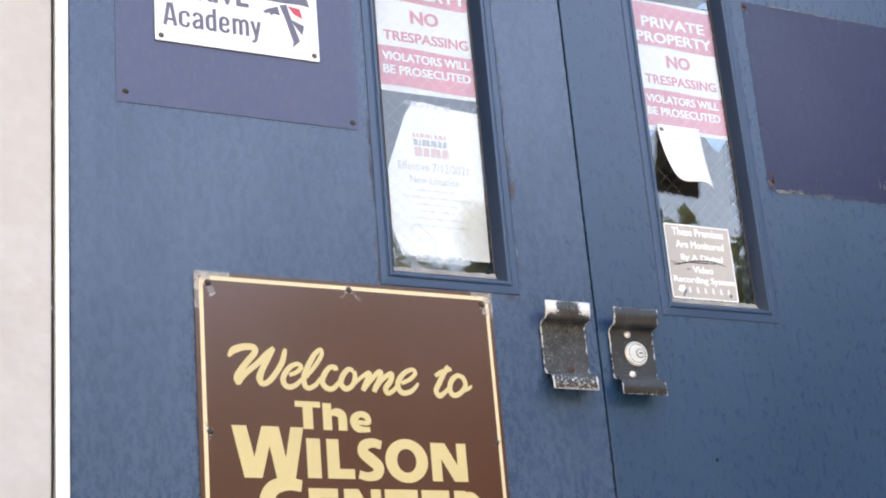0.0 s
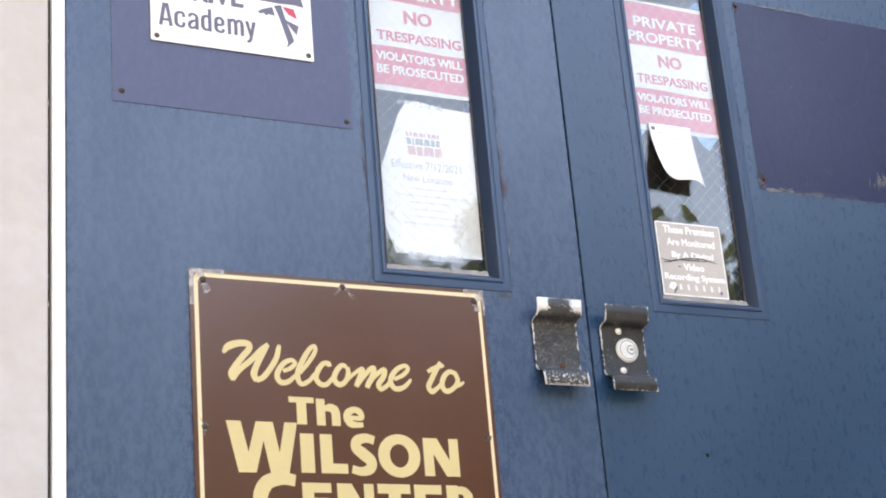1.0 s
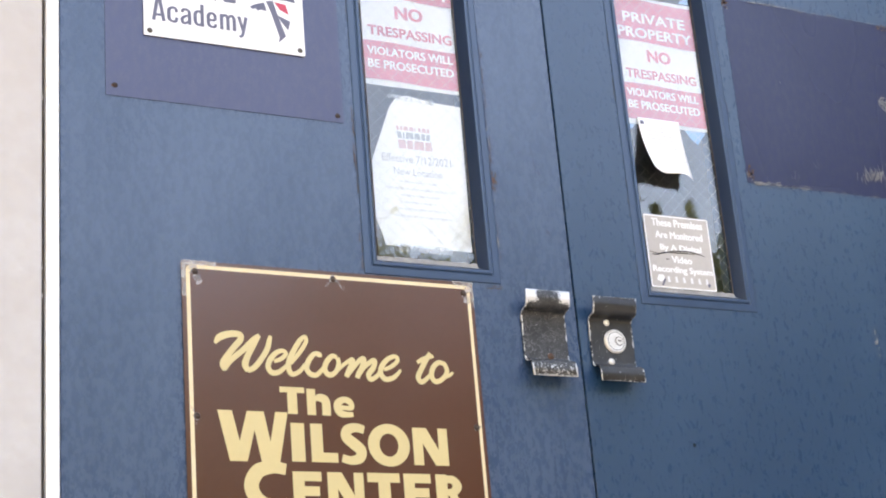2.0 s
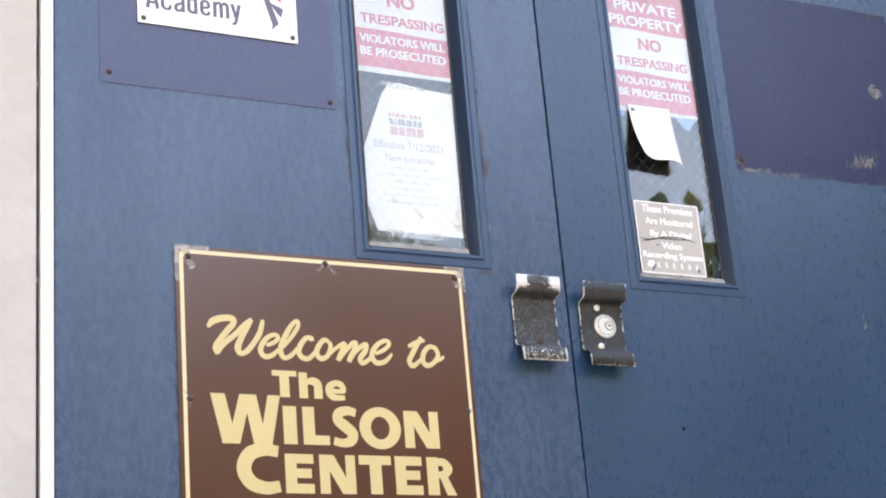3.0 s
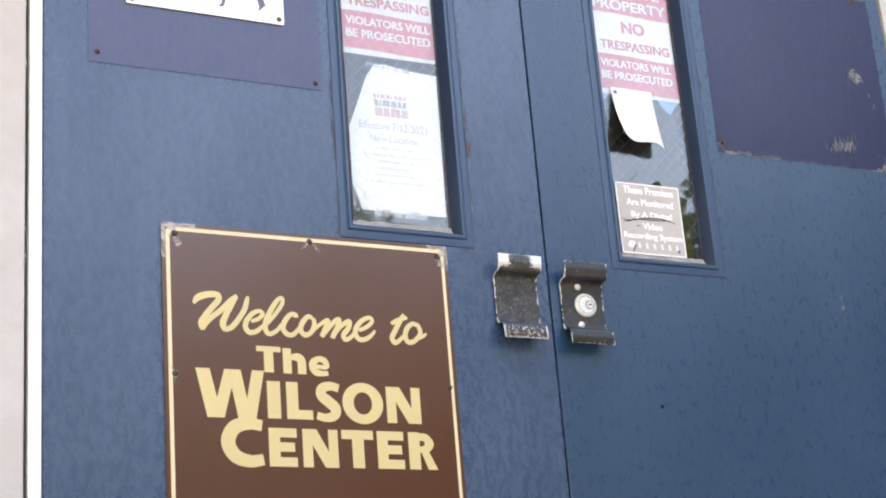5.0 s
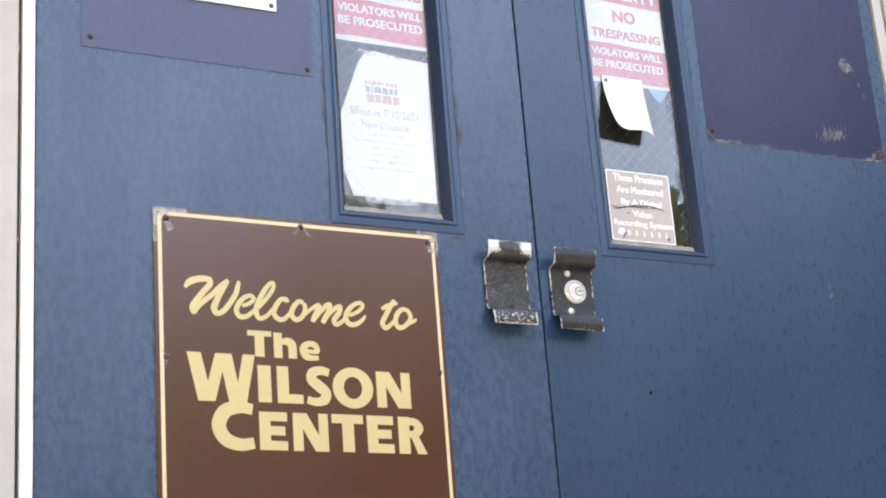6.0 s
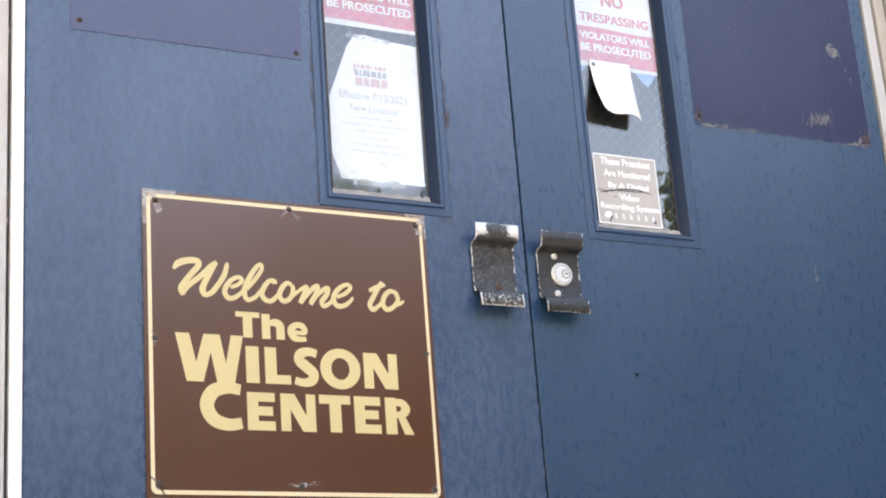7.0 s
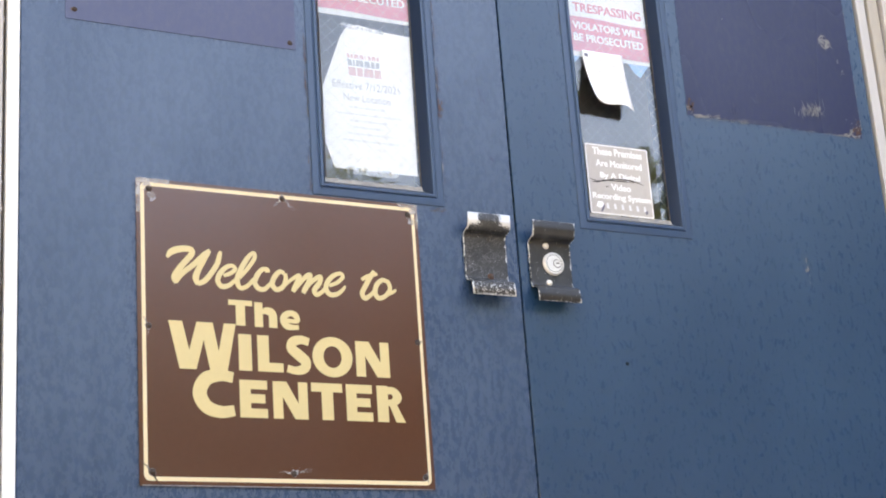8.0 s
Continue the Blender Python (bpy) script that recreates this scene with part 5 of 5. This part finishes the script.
# ---------------------------------------------------------------- trees across the street, some of them mirrored in the glass
def tree_mesh(seed, height, spread, coarse):
    rr = random.Random(seed)
    bm = bmesh.new()
    tips = []

    def limb(a, b, ra, rb, n=7):
        d = (b - a).normalized()
        s = d.orthogonal().normalized()
        t = d.cross(s)
        rows = [[bm.verts.new(p + r * (math.cos(2 * math.pi * k / n) * s + math.sin(2 * math.pi * k / n) * t)) for k in range(n)] for p, r in ((a, ra), (b, rb))]
        for k in range(n):
            bm.faces.new((rows[0][k], rows[0][(k + 1) % n], rows[1][(k + 1) % n], rows[1][k]))

    top = Vector((rr.uniform(-0.4, 0.4), rr.uniform(-0.4, 0.4), height * 0.8))
    fork = top * 0.2
    limb(Vector((0, 0, 0)), fork, height * 0.028, height * 0.020)
    limb(fork, top, height * 0.020, height * 0.005)
    for k in range(16):
        a, h = rr.uniform(0, 2 * math.pi), rr.uniform(0.3, 0.95)
        base = fork.lerp(top, (h - 0.3) / 0.7)
        reach = spread * rr.uniform(0.55, 1.0) * (1.05 - 0.55 * h)
        tip = base + Vector((math.cos(a) * reach, math.sin(a) * reach, height * rr.uniform(0.05, 0.2)))
        limb(base, tip, height * 0.008, height * 0.002, 5)
        tips += [base.lerp(tip, q) for q in (0.5, 0.75, 1.0)]
    tips.append(top)
    tufts = np.random.default_rng(seed)
    sheets = []
    for c in tips:
        size, n = spread * rr.uniform(0.16, 0.30), 330 if coarse else 1000
        p = np.array(c) + tufts.normal(size=(n, 3)) * (1, 1, 0.8) * size * 0.62
        u, w = tufts.normal(size=(n, 3)), tufts.normal(size=(n, 3))
        u /= np.linalg.norm(u, axis=1, keepdims=True)
        w = np.cross(u, w)
        w /= np.linalg.norm(w, axis=1, keepdims=True)
        s = tufts.uniform(0.09, 0.20, (n, 1)) * (1.0 if coarse else 0.55)
        sheets.append(np.stack([p - u * s, p + w * s * 0.55, p + u * s, p - w * s * 0.55], axis=1).reshape(-1, 3))
    return bm, np.concatenate(sheets)


def tree(at, seed, height, spread, coarse):
    ob = thing("tree", at, "broad green leafy tree out of view, facing the doors", "tree", "street trees")
    bm, verts = tree_mesh(seed, height, spread, coarse)
    bmesh.ops.translate(bm, verts=bm.verts, vec=at)
    part("trunk", bm, BARK, ob)
    me = bpy.data.meshes.new("crown")
    me.from_pydata(verts.tolist(), [], np.arange(len(verts)).reshape(-1, 4).tolist())
    me.materials.append(LEAF)
    crown = new("crown", me)
    crown.parent = ob
    return ob


# tall trees past 50 degrees are unseen, added to darken the right door's sheen
for angle, far, height, spread, seed in ((5, 34, 9.6, 5.0, 1), (15, 32, 9.6, 4.6, 2), (26, 30, 15.0, 5.0, 3), (29.8, 31, 18.0, 2.5, 15), (40.5, 28, 13.5, 4.6, 4), (57.5, 13, 19.0, 3.4, 13), (54.5, 24, 24.0, 4.0, 16), (52, 30, 27.0, 4.2, 17), (64, 22, 25.0, 6.0, 14), (64, 13, 21.0, 5.2, 5), (82, 12, 19.0, 5.4, 6), (-6, 35, 9.8, 5.0, 7), (-20, 34, 12.0, 5.0, 8), (-38, 28, 13.0, 5.5, 9), (-56, 14, 19.0, 5.5, 11), (-80, 11, 18.0, 6.0, 12)):
    tree((far * math.sin(radians(angle)), -far * math.cos(radians(angle)), GROUND), seed, height, spread, not 20 < angle < 45)

# a thick belt of shrubs and young trees behind them
rr = random.Random(21)
verts, faces = [], []
for k in range(60000):
    a, far = radians(rr.uniform(-75, 100)), rr.uniform(40, 48)
    top = 17.0 + 1.3 * noise.noise((a * 9, 0.3, 0)) + 0.9 * noise.noise((a * 31, 1.7, 0)) + 0.6 * noise.noise((a * 90, 2.7, 0))
    p = Vector((far * math.sin(a), -far * math.cos(a), GROUND + top * rr.random() ** 0.8))
    u = Vector((rr.gauss(0, 1), rr.gauss(0, 1), rr.gauss(0, 1))).normalized() * rr.uniform(0.18, 0.42)
    w = u.orthogonal().normalized() * rr.uniform(0.12, 0.26)
    q = len(verts)
    verts += [p - u, p + w, p + u, p - w]
    faces.append((q, q + 1, q + 2, q + 3))
# an unseen stretch of the belt, added close to the building on its right
for k in range(5000):
    a, far = radians(rr.uniform(41, 100)), rr.uniform(11, 15)
    top = 4.6 + 0.9 * noise.noise((a * 11, 4.3, 0))
    p = Vector((far * math.sin(a), -far * math.cos(a), GROUND + top * rr.random() ** 0.8))
    u = Vector((rr.gauss(0, 1), rr.gauss(0, 1), rr.gauss(0, 1))).normalized() * rr.uniform(0.2, 0.45)
    w = u.orthogonal().normalized() * rr.uniform(0.12, 0.28)
    q = len(verts)
    verts += [p - u, p + w, p + u, p - w]
    faces.append((q, q + 1, q + 2, q + 3))
me = bpy.data.meshes.new("far_woods")
me.from_pydata([tuple(v) for v in verts], [], faces)
me.materials.append(LEAF)
tagged(new("far_woods", me), "dense green belt of far shrubs and trees", "woods", kind="stuff")
